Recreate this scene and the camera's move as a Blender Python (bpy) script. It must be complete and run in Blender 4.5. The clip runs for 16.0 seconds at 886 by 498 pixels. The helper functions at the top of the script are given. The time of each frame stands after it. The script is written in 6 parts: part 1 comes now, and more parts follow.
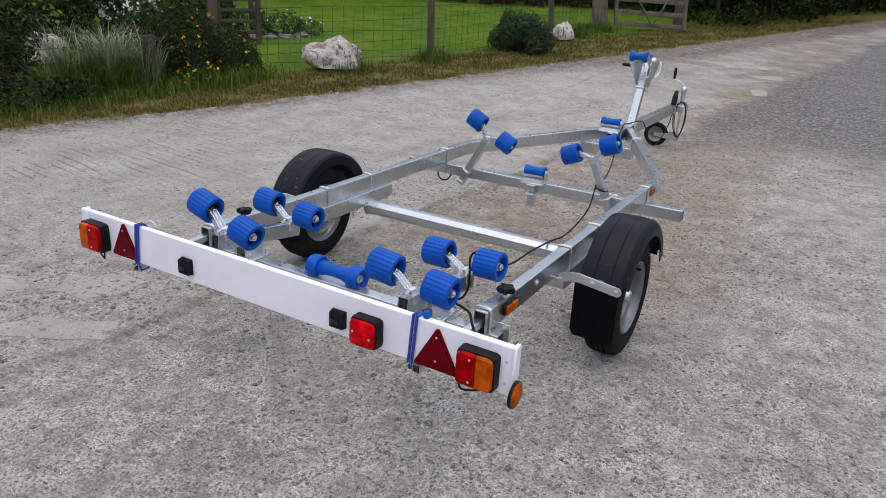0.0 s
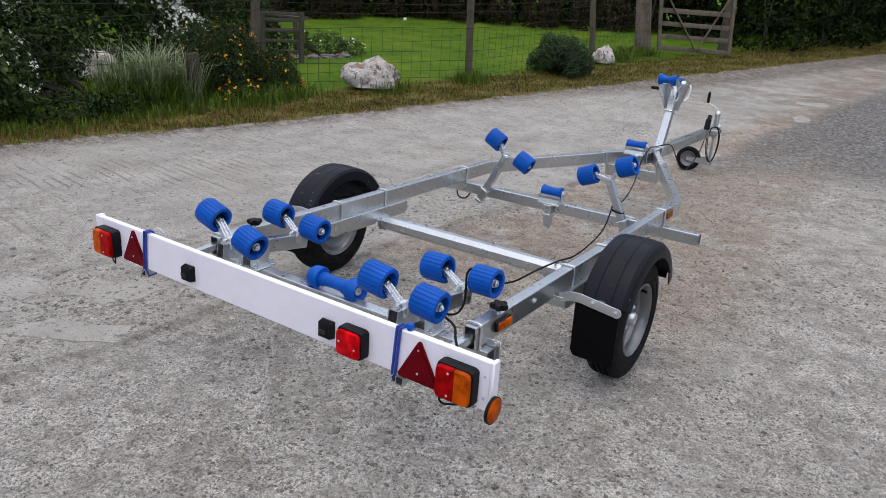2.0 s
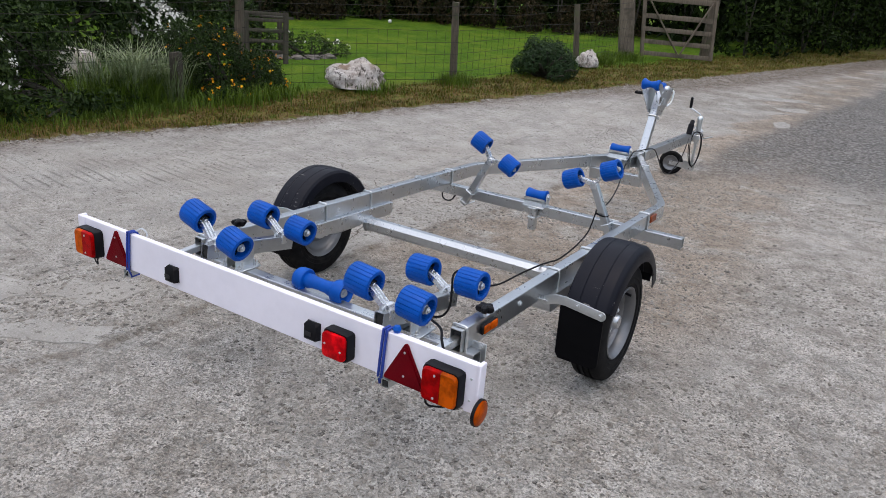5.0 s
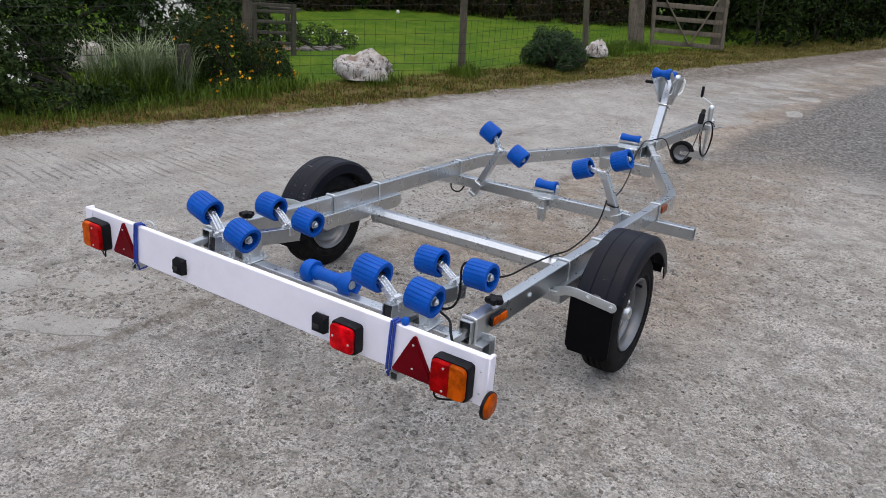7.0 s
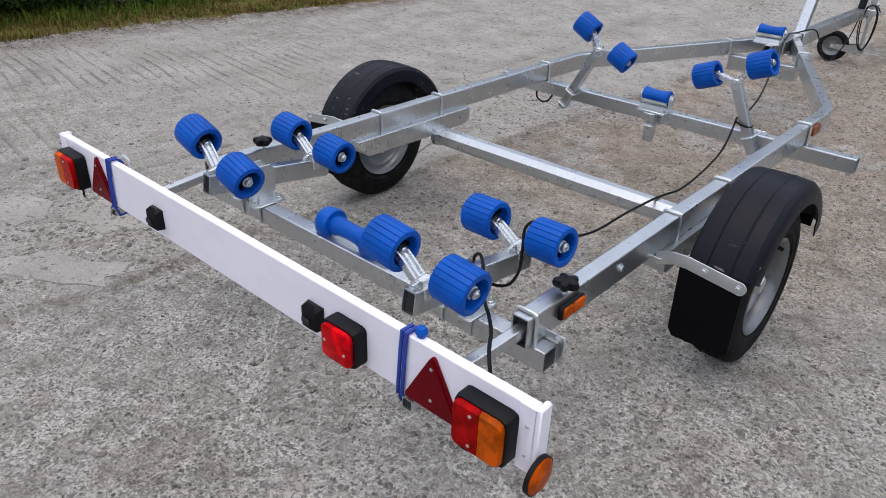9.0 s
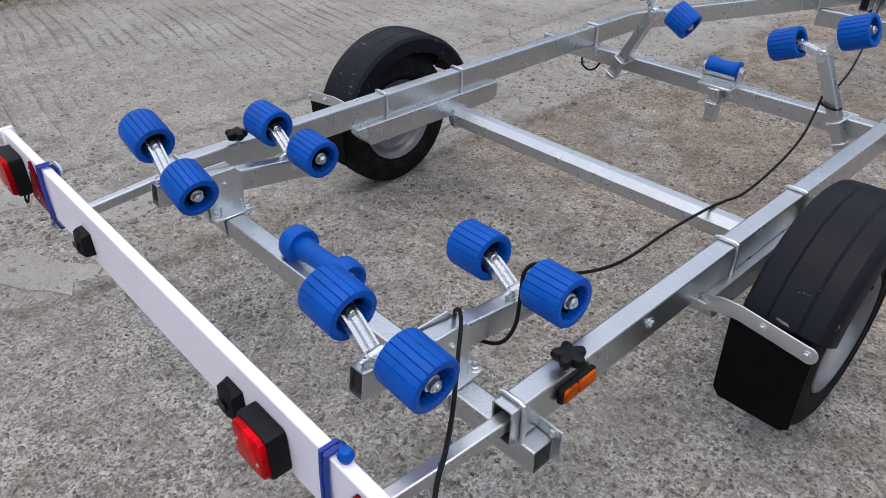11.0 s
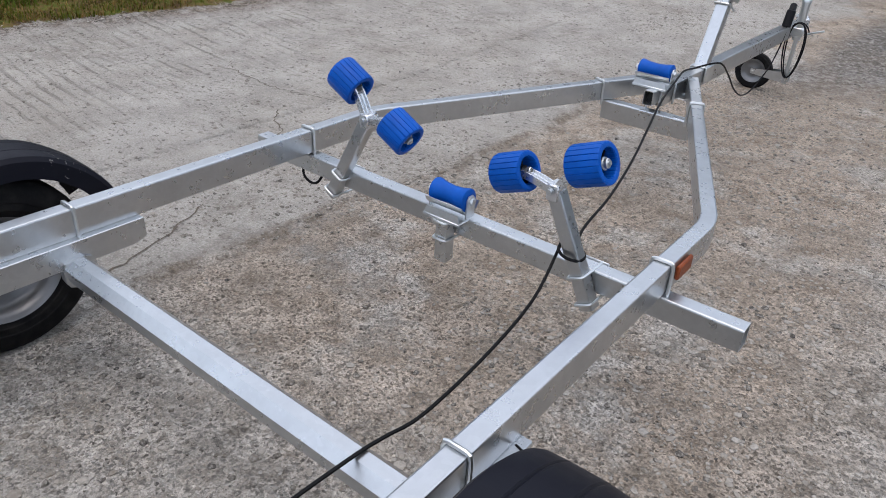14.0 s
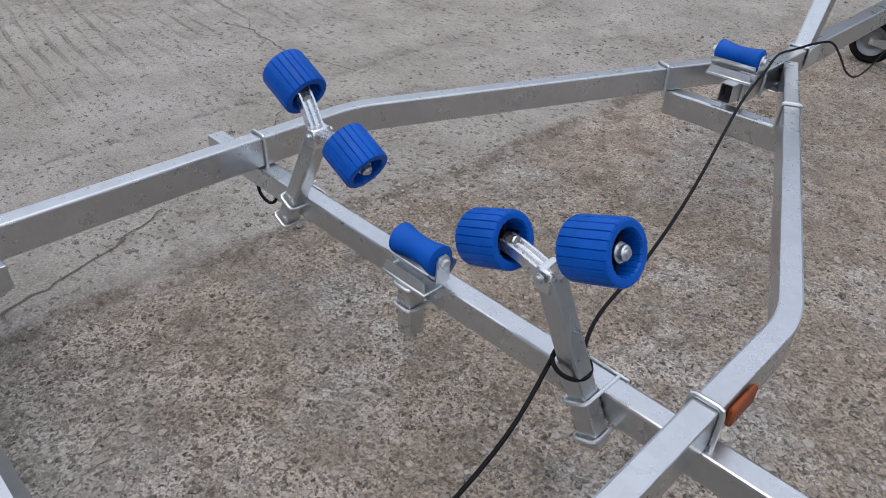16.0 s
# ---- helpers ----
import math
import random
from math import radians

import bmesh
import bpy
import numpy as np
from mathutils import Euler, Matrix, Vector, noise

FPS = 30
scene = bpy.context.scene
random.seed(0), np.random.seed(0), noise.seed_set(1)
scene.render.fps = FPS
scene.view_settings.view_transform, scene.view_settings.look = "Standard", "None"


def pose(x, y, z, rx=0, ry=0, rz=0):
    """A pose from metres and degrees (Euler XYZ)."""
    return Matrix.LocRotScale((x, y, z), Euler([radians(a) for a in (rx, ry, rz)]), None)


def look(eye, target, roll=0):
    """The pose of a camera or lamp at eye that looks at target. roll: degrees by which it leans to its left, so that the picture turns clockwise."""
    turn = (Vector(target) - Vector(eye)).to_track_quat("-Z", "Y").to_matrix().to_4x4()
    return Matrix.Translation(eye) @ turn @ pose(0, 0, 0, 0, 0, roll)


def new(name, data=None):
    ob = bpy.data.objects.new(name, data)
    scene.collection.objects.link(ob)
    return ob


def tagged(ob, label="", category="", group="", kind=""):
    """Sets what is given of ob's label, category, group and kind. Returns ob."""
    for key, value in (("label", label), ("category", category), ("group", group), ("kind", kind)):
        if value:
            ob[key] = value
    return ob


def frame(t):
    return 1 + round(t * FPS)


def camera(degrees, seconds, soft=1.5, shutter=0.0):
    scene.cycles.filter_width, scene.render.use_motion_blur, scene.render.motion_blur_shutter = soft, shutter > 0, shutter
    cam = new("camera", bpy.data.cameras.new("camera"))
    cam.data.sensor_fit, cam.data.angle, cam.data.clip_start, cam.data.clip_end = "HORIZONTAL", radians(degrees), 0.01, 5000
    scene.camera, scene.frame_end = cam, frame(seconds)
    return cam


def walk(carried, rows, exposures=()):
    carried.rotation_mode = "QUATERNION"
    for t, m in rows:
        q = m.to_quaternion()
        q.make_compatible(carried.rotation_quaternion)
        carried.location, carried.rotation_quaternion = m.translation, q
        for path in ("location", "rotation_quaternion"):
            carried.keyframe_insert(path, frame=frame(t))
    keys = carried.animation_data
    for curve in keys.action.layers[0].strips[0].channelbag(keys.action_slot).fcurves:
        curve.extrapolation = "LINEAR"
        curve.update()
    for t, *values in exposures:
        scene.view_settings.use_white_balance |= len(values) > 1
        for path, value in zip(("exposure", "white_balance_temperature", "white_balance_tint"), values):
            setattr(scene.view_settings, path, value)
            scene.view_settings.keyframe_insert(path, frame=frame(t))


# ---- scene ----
cam = camera(63.9, 16.0, 0.9)
PATH = [
    (0, (1.539, -1.571, 1.475), (0.626, 0.058, 0.76), 3.6),
    (0.5, (1.628, -1.519, 1.471), (0.596, 0.044, 0.771), 4.5),
    (1, (1.688, -1.476, 1.467), (0.642, 0.082, 0.775), 4.8),
    (1.5, (1.699, -1.488, 1.47), (0.67, 0.088, 0.794), 4.3),
    (2, (1.687, -1.499, 1.469), (0.658, 0.081, 0.802), 4.0),
    (2.5, (1.687, -1.496, 1.468), (0.67, 0.089, 0.795), 4.1),
    (3, (1.688, -1.503, 1.468), (0.691, 0.101, 0.809), 4.6),
    (3.5, (1.681, -1.51, 1.468), (0.689, 0.098, 0.81), 4.8),
    (4, (1.682, -1.509, 1.47), (0.693, 0.102, 0.816), 4.8),
    (6.5, (1.669, -1.502, 1.466), (0.671, 0.096, 0.795), 4.6),
    (7, (1.668, -1.487, 1.461), (0.662, 0.101, 0.779), 4.4),
    (7.5, (1.686, -1.4, 1.441), (0.637, 0.139, 0.712), 5.2),
    (8, (1.596, -1.222, 1.408), (0.535, 0.282, 0.627), 3.3),
    (8.5, (1.458, -1.049, 1.403), (0.356, 0.371, 0.527), 0.2),
    (9, (1.369, -0.814, 1.368), (0.223, 0.508, 0.4), 2.1),
    (9.2, (1.326, -0.731, 1.363), (0.155, 0.539, 0.353), 1.3),
    (11.3, (1.198, -0.326, 1.358), (-0.022, 0.808, 0.25), -0.1),
    (11.5, (1.223, -0.304, 1.364), (0.027, 0.876, 0.28), -0.1),
    (12, (1.26, -0.208, 1.36), (0.12, 1.053, 0.305), 1.2),
    (12.5, (1.203, -0.009, 1.363), (0.144, 1.398, 0.415), 3.8),
    (13, (1.137, 0.194, 1.352), (0.132, 1.655, 0.427), 1.9),
    (13.5, (1.127, 0.447, 1.348), (0.105, 1.885, 0.405), 2.7),
    (14, (1.116, 0.696, 1.326), (0.069, 2.08, 0.332), 3.3),
    (14.5, (1.027, 0.93, 1.342), (-0.028, 2.288, 0.322), 4.6),
    (15, (0.999, 1.116, 1.315), (-0.128, 2.366, 0.234), 3.8),
    (15.5, (0.971, 1.253, 1.294), (-0.234, 2.379, 0.161), 3.7),
    (16, (0.889, 1.346, 1.282), (-0.259, 2.527, 0.147), 2.2),
]
walk(cam, [(t, look(eye, target, roll)) for t, eye, target, roll in PATH], [(0.0, 0.44), (9.0, 0.45), (11.5, 0.38), (12.5, 0.40), (13.0, 0.50), (14.0, 0.50), (15.0, 0.36), (16.0, 0.29)])

# world, sun and exposure
world = bpy.data.worlds.new("sky")
scene.world = world
world.use_nodes = True
wn = world.node_tree.nodes
sky = wn.new("ShaderNodeTexSky")
sky.sky_type, sky.sun_disc = "NISHITA", False
sky.sun_elevation, sky.sun_rotation = radians(82), radians(170)
sky.air_density, sky.dust_density, sky.ozone_density = 1.0, 3.2, 1.0
world.node_tree.links.new(sky.outputs[0], wn["Background"].inputs[0])
wn["Background"].inputs[1].default_value = 0.13
sun_data = bpy.data.lights.new("sun", "SUN")
sun_data.energy, sun_data.angle, sun_data.color = 1.5, radians(160), (1.0, 0.977, 0.94)
sun = new("sun", sun_data)
sun.matrix_basis = look((0.2, -2.0, 9.6), (0, 0, 0))

# ---------------------------------------------------------------- materials


class Nodes:
    """A material's node tree with short ways to add nodes."""

    def __init__(self, name):
        self.mat = bpy.data.materials.new(name)
        self.mat.use_nodes = True
        self.tree = self.mat.node_tree
        self.bsdf = self.tree.nodes["Principled BSDF"]
        self.place = None

    def add(self, kind, **inputs):
        node = self.tree.nodes.new(kind)
        for key, value in inputs.items():
            self.put(node.inputs[key.replace("_", " ")], value)
        return node

    def put(self, socket, value):
        if isinstance(value, bpy.types.NodeSocket):
            self.tree.links.new(value, socket)
        elif isinstance(value, tuple) and len(value) == 3 and socket.type == "RGBA":
            socket.default_value = (*value, 1)
        else:
            socket.default_value = value

    def where(self, object_space=False):
        if object_space:
            return self.add("ShaderNodeTexCoord").outputs["Object"]
        if self.place is None:
            self.place = self.add("ShaderNodeNewGeometry").outputs["Position"]
        return self.place

    def noise(self, scale, detail=3.0, rough=0.6, vector=None, stretch=None):
        vector = vector or self.where()
        if stretch:
            m = self.add("ShaderNodeMapping", Vector=vector)
            m.inputs["Scale"].default_value = stretch
            vector = m.outputs[0]
        return self.add("ShaderNodeTexNoise", Vector=vector, Scale=scale, Detail=detail, Roughness=rough).outputs[0]

    def voronoi(self, scale, feature="F1", out="Distance", vector=None):
        v = self.add("ShaderNodeTexVoronoi", Vector=vector or self.where(), Scale=scale)
        v.feature = feature
        return v.outputs[out]

    def math(self, op, a, b=0.0, c=None):
        n = self.tree.nodes.new("ShaderNodeMath")
        n.operation = op
        self.put(n.inputs[0], a)
        self.put(n.inputs[1], b)
        if c is not None:
            self.put(n.inputs[2], c)
        return n.outputs[0]

    def step(self, value, low, high):
        n = self.add("ShaderNodeMapRange", Value=value)
        n.interpolation_type = "SMOOTHSTEP"
        n.inputs["From Min"].default_value, n.inputs["From Max"].default_value = low, high
        return n.outputs[0]

    def mix(self, factor, a, b):
        n = self.tree.nodes.new("ShaderNodeMix")
        n.data_type = "RGBA"
        self.put(n.inputs[0], factor)
        self.put(n.inputs[6], a)
        self.put(n.inputs[7], b)
        return n.outputs[2]

    def ramp(self, value, *stops):
        n = self.add("ShaderNodeValToRGB", Fac=value)
        while len(n.color_ramp.elements) < len(stops):
            n.color_ramp.elements.new(0.5)
        for e, (at, c) in zip(n.color_ramp.elements, stops):
            e.position, e.color = at, (*c, 1)
        return n.outputs[0]

    def bump(self, height, strength, distance, normal=None):
        n = self.add("ShaderNodeBump", Height=height, Strength=strength, Distance=distance)
        if normal:
            self.put(n.inputs["Normal"], normal)
        return n.outputs[0]

    def done(self, colour, rough=0.6, metal=0.0, normal=None, spec=0.5):
        self.put(self.bsdf.inputs["Base Color"], colour)
        self.put(self.bsdf.inputs["Roughness"], rough)
        self.put(self.bsdf.inputs["Metallic"], metal)
        self.bsdf.inputs["Specular IOR Level"].default_value = spec
        if normal:
            self.put(self.bsdf.inputs["Normal"], normal)
        return self.mat


def galvanised(name, tone, rough=0.38, spangle=70, metal=0.92):
    """Hot-dip zinc: faint spangle, dull patches, small bright runs and dirt specks."""
    n = Nodes(name)
    grey = n.add("ShaderNodeSeparateColor", Color=n.voronoi(spangle, out="Color")).outputs[0]
    cloud = n.noise(5, 4)
    c = n.mix(grey, tuple(0.96 * v for v in tone), tuple(min(1, 1.03 * v) for v in tone))
    c = n.mix(n.math("MULTIPLY", n.step(cloud, 0.45, 0.75), 0.6), c, tuple(0.90 * v for v in tone))
    c = n.mix(n.math("MULTIPLY", n.step(n.noise(46, 4), 0.66, 0.72), 0.12), c, (0.93, 0.94, 0.95))
    c = n.mix(n.math("MULTIPLY", n.step(n.noise(70, 3, 0.7), 0.72, 0.77), 0.08), c, (0.30, 0.30, 0.30))
    frost = n.step(n.noise(16, 5, 0.65), 0.34, 0.72)
    c = n.mix(n.math("MULTIPLY", frost, 0.28), c, tuple(0.80 * v for v in tone))
    r = n.math("MULTIPLY_ADD", frost, 0.05, n.math("MULTIPLY_ADD", cloud, 0.10, rough - 0.08))
    r = n.math("MULTIPLY_ADD", grey, 0.05, r)
    return n.done(c, r, metal, n.bump(n.noise(180, 2), 0.03, 0.001))


def plain(name, colour, rough, metal=0.0, grain=120, depth=0.1, vary=0.25, spec=0.5, distance=0.001):
    """A surface with clouding, fine grain and slight wear."""
    n = Nodes(name)
    dark = tuple((1 - vary) * v for v in colour)
    c = n.mix(n.step(n.noise(14, 5), 0.3, 0.75), colour, dark)
    r = n.math("MULTIPLY_ADD", n.noise(30, 3), 0.2, rough - 0.1)
    return n.done(c, r, metal, n.bump(n.noise(grain, 3), depth, distance), spec)


def mudguard_material():
    n = Nodes("mudguard plastic")
    scuff = n.step(n.noise(70, 4, stretch=(0.3, 1, 1)), 0.63, 0.67)
    patch = n.step(n.noise(6, 2), 0.52, 0.60)
    c = n.mix(n.math("MULTIPLY", scuff, patch), (0.007, 0.0075, 0.0125), (0.20, 0.195, 0.19))
    c = n.mix(n.step(n.noise(11, 4), 0.45, 0.8), c, (0.010, 0.0104, 0.0150))
    return n.done(c, n.math("MULTIPLY_ADD", n.noise(25, 3), 0.2, 0.36), 0, n.bump(n.noise(420, 2), 0.25, 0.0006), 0.15)


def tyre_material():
    n = Nodes("tyre rubber")
    c = n.mix(n.step(n.noise(20, 5), 0.35, 0.8), (0.005, 0.005, 0.0058), (0.019, 0.018, 0.017))
    return n.done(c, 0.78, 0, n.bump(n.noise(160, 3), 0.25, 0.001), 0.15)


def lens_material(name, colour):
    n = Nodes(name)
    cells = n.voronoi(260)
    c = n.mix(n.step(n.noise(24, 3), 0.35, 0.65), colour, tuple(0.45 * v for v in colour))
    n.bsdf.inputs["Coat Weight"].default_value = 0.04
    n.bsdf.inputs["Coat Roughness"].default_value = 0.06
    n.bsdf.inputs["Subsurface Weight"].default_value = 0.0
    return n.done(c, 0.30, 0, n.bump(cells, 0.35, 0.001), 0.05)


def wood_material(name, a, b, moss=0.0):
    n = Nodes(name)
    v = n.where(True)
    g = n.noise(7, 5, 0.65, v, (6, 6, 0.35))
    c = n.ramp(g, (0.3, a), (0.7, b))
    c = n.mix(n.step(n.noise(3, 4), 0.5, 0.7), c, tuple(0.6 * x for x in a))
    if moss:
        c = n.mix(n.math("MULTIPLY", n.step(n.noise(6, 4), 0.52, 0.7), moss), c, (0.06, 0.075, 0.03))
    return n.done(c, 0.85, 0, n.bump(g, 0.5, 0.006))


def leaf_material(name, light, dark, spec=0.16):
    n = Nodes(name)
    rnd = n.add("ShaderNodeNewGeometry").outputs["Random Per Island"]
    c = n.mix(rnd, dark, light)
    c = n.mix(n.math("MULTIPLY", n.step(n.noise(1.6, 3), 0.45, 0.7), 0.6), c, tuple(0.7 * v for v in dark))
    n.bsdf.inputs["Transmission Weight"].default_value = 0.0
    n.bsdf.inputs["Subsurface Weight"].default_value = 0.0
    return n.done(c, 0.5, 0, None, spec)


def rock_material():
    n = Nodes("white quartz rock")
    c = n.ramp(n.noise(5, 6, 0.7), (0.36, (0.26, 0.215, 0.18)), (0.48, (0.52, 0.47, 0.43)), (0.62, (0.72, 0.69, 0.655)))
    lichen = n.step(n.noise(15, 8, 0.78, stretch=(1, 1, 0.6)), 0.53, 0.58)
    c = n.mix(lichen, c, (0.07, 0.055, 0.045))
    c = n.mix(n.step(n.noise(2.5, 4), 0.56, 0.68), c, (0.30, 0.22, 0.165))
    return n.done(c, 0.85, 0, n.bump(n.noise(12, 9, 0.74), 1.0, 0.06))


def pebble_material():
    n = Nodes("loose gravel stones")
    rnd = n.add("ShaderNodeNewGeometry").outputs["Random Per Island"]
    c = n.ramp(rnd, (0.0, (0.05, 0.045, 0.04)), (0.3, (0.16, 0.14, 0.115)), (0.65, (0.31, 0.285, 0.248)), (0.97, (0.38, 0.36, 0.325)))
    c = n.mix(n.step(n.noise(120, 3), 0.4, 0.7), c, (0.25, 0.235, 0.21))
    return n.done(c, 0.85, 0, n.bump(n.noise(300, 3), 0.4, 0.002))


SLAB_WAVES = ((0.030, 2.1, 0.6), (0.018, 6.3, 1.1), (0.010, 15.7, 2.0))


def verge_line(n, y):
    """The road's left edge as x over y, in nodes."""
    d = n.math("SUBTRACT", y, 2.2)
    d = n.math("ADD", d, n.math("SQRT", n.math("MULTIPLY_ADD", d, d, 0.5)))
    return n.math("MULTIPLY_ADD", d, 0.1625, -4.89)


def slab_line(n, y):
    """The broken edge of the concrete lane as x over y, in nodes."""
    c = n.math("MULTIPLY_ADD", y, 0.052, -0.925)
    for size, rate, start in SLAB_WAVES:
        c = n.math("ADD", c, n.math("MULTIPLY", n.math("SINE", n.math("MULTIPLY_ADD", y, rate, start)), size))
    return c


def cement_colour(n):
    """Old concrete, pitted and flecked with dark grit."""
    c = n.ramp(n.noise(2.6, 8, 0.7), (0.36, (0.255, 0.243, 0.222)), (0.5, (0.325, 0.312, 0.288)), (0.64, (0.395, 0.382, 0.355)))
    c = n.mix(n.math("MULTIPLY", n.step(n.noise(0.8, 4), 0.45, 0.65), 0.35), c, (0.30, 0.275, 0.238))
    c = n.mix(n.math("MULTIPLY", n.step(n.noise(110, 5, 0.7), 0.56, 0.62), 0.6), c, (0.48, 0.47, 0.445))
    fleck = n.math("MULTIPLY", n.step(n.noise(38, 5, 0.72, stretch=(0.7, 1, 1)), 0.565, 0.60), n.step(n.noise(5, 3), 0.34, 0.54))
    c = n.mix(n.math("MULTIPLY", fleck, 0.85), c, (0.095, 0.085, 0.072))
    return n.mix(n.step(n.noise(33, 2, 0.5), 0.735, 0.755), c, (0.03, 0.028, 0.026))


def ground_material():
    n = Nodes("yard ground")
    pos = n.where()
    sep = n.add("ShaderNodeSeparateXYZ", Vector=pos)
    x, y = sep.outputs[0], sep.outputs[1]
    wob = n.noise(1.3, 5, 0.65)
    grit = n.noise(55, 6, 0.72)
    speck = n.noise(24, 8, 0.70)
    fine = n.noise(130, 4, 0.7)
    cement = cement_colour(n)
    # packed gravel: a mottled fine bed, paler and darker by the hand's breadth
    bed = n.ramp(n.noise(7.5, 7, 0.74), (0.38, (0.235, 0.208, 0.176)), (0.45, (0.35, 0.321, 0.282)), (0.52, (0.455, 0.425, 0.384)), (0.60, (0.565, 0.54, 0.50)))
    bed = n.mix(n.math("MULTIPLY", n.step(n.noise(2.7, 6, 0.7), 0.52, 0.62), 0.5), bed, (0.275, 0.27, 0.245))
    bed = n.mix(n.math("MULTIPLY", n.step(n.noise(4.3, 7, 0.74), 0.49, 0.57), 0.7), bed, (0.56, 0.53, 0.488))
    bed = n.mix(n.math("MULTIPLY", n.step(fine, 0.54, 0.64), 0.55), bed, (0.58, 0.555, 0.51))
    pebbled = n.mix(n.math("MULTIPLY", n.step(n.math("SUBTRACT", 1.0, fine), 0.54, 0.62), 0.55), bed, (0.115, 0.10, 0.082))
    # stones of several sizes set in the bed, each with grit and painted contact shade round its foot
    bent = n.add("ShaderNodeVectorMath")
    n.put(bent.inputs[0], pos)
    warp = n.add("ShaderNodeTexNoise", Vector=pos, Scale=85.0, Detail=4.0, Roughness=0.7).outputs[1]
    scaled = n.add("ShaderNodeVectorMath")
    scaled.operation = "SCALE"
    n.put(scaled.inputs[0], warp)
    scaled.inputs["Scale"].default_value = 0.026
    n.put(bent.inputs[1], scaled.outputs[0])
    lift = 0.0
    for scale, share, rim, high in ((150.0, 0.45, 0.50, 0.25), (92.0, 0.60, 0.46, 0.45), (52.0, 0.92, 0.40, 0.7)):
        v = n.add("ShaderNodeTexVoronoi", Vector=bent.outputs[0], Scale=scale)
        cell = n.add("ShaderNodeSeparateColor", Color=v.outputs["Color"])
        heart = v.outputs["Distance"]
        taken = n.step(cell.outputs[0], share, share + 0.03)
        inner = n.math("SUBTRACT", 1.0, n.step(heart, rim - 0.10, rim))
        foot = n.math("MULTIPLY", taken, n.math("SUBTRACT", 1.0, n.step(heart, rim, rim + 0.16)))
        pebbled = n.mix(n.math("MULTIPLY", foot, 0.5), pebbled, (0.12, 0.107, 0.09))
        body = n.ramp(cell.outputs[1], (0.0, (0.10, 0.096, 0.09)), (0.25, (0.23, 0.22, 0.203)), (0.6, (0.45, 0.428, 0.395)), (1.0, (0.64, 0.615, 0.575)))
        chosen = n.math("MULTIPLY", taken, inner)
        pebbled = n.mix(n.math("MULTIPLY", chosen, 0.65), pebbled, body)
        dome = n.math("MULTIPLY", taken, n.math("SUBTRACT", 1.0, n.step(heart, 0.05, rim)))
        lift = n.math("MULTIPLY_ADD", dome, high, lift)
    # the worn, gravelly side lies right of a wandering slab edge
    edge = n.math("SUBTRACT", n.math("SUBTRACT", x, slab_line(n, y)), n.math("MULTIPLY_ADD", n.noise(11, 5, 0.7), 0.09, -0.045))
    worn = n.step(n.math("ADD", edge, n.math("MULTIPLY", n.step(y, 4.5, 9.0), n.math("MULTIPLY_ADD", n.noise(0.9, 5, 0.7), 1.6, -1.2))), -0.10, 0.12)
    # rough patch of bared aggregate behind the left wheel
    rough_edge = n.math("ADD", n.math("SUBTRACT", n.math("MULTIPLY_ADD", x, 0.22, 1.70), y), n.math("MULTIPLY_ADD", n.noise(1.7, 5, 0.7), 1.2, -0.6))
    rough_part = n.math("MULTIPLY", n.step(rough_edge, -0.15, 0.25), 0.62)
    worn = n.math("MAXIMUM", worn, rough_part)
    patchy = n.step(n.noise(2.1, 6, 0.7), 0.40, 0.60)
    worn_cover = n.math("MULTIPLY_ADD", worn, 0.80, 0.14)
    worn_cover = n.math("MULTIPLY", worn_cover, n.math("MULTIPLY_ADD", patchy, 0.35, 0.70))
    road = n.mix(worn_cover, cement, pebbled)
    # the ledge's shadow, with dirt, painted as a dark ragged line along the edge
    ledge_shade_dist = n.math("ABSOLUTE", edge)
    road = n.mix(n.math("MULTIPLY", n.math("MULTIPLY", n.step(n.math("MULTIPLY", ledge_shade_dist, -1.0), -0.06, -0.01), n.math("MULTIPLY", n.math("SUBTRACT", 1.0, n.step(y, 3.9, 5.2)), n.step(n.noise(9, 6, 0.75), 0.40, 0.54))), 0.60), road, n.ramp(grit, (0.42, (0.07, 0.056, 0.042)), (0.58, (0.22, 0.185, 0.145))))
    # brown earth washed under the front of the trailer
    brown = n.math("MULTIPLY", worn, n.step(n.noise(1.4, 6, 0.7, vector=pos), 0.38, 0.52))
    brown = n.math("MULTIPLY", brown, n.step(y, 1.0, 2.2))
    brown = n.math("MULTIPLY", brown, n.math("SUBTRACT", 1.0, n.step(n.math("ABSOLUTE", n.math("SUBTRACT", x, -0.1)), 0.9, 1.5)))
    tinted = n.add("ShaderNodeMix")
    tinted.data_type, tinted.blend_type = "RGBA", "MULTIPLY"
    n.put(tinted.inputs[0], n.math("MULTIPLY", brown, 0.9))
    n.put(tinted.inputs[6], road)
    n.put(tinted.inputs[7], (0.86, 0.765, 0.68))
    road = tinted.outputs[2]
    # the lane is dirtier further up
    far_dirt = n.math("MULTIPLY", n.step(y, 7.0, 10.5), n.math("MULTIPLY_ADD", n.step(n.noise(1.9, 7, 0.74, stretch=(0.9, 1.2, 1)), 0.42, 0.56), 0.55, 0.15))
    road = n.mix(far_dirt, road, n.ramp(grit, (0.42, (0.09, 0.08, 0.068)), (0.5, (0.19, 0.17, 0.147)), (0.6, (0.31, 0.285, 0.25))))
    # dark tarmac further up on the right
    tar_edge = n.math("SUBTRACT", n.math("ADD", x, n.math("MULTIPLY_ADD", wob, 0.8, -0.4)), n.math("MULTIPLY_ADD", y, 0.16, -1.05))
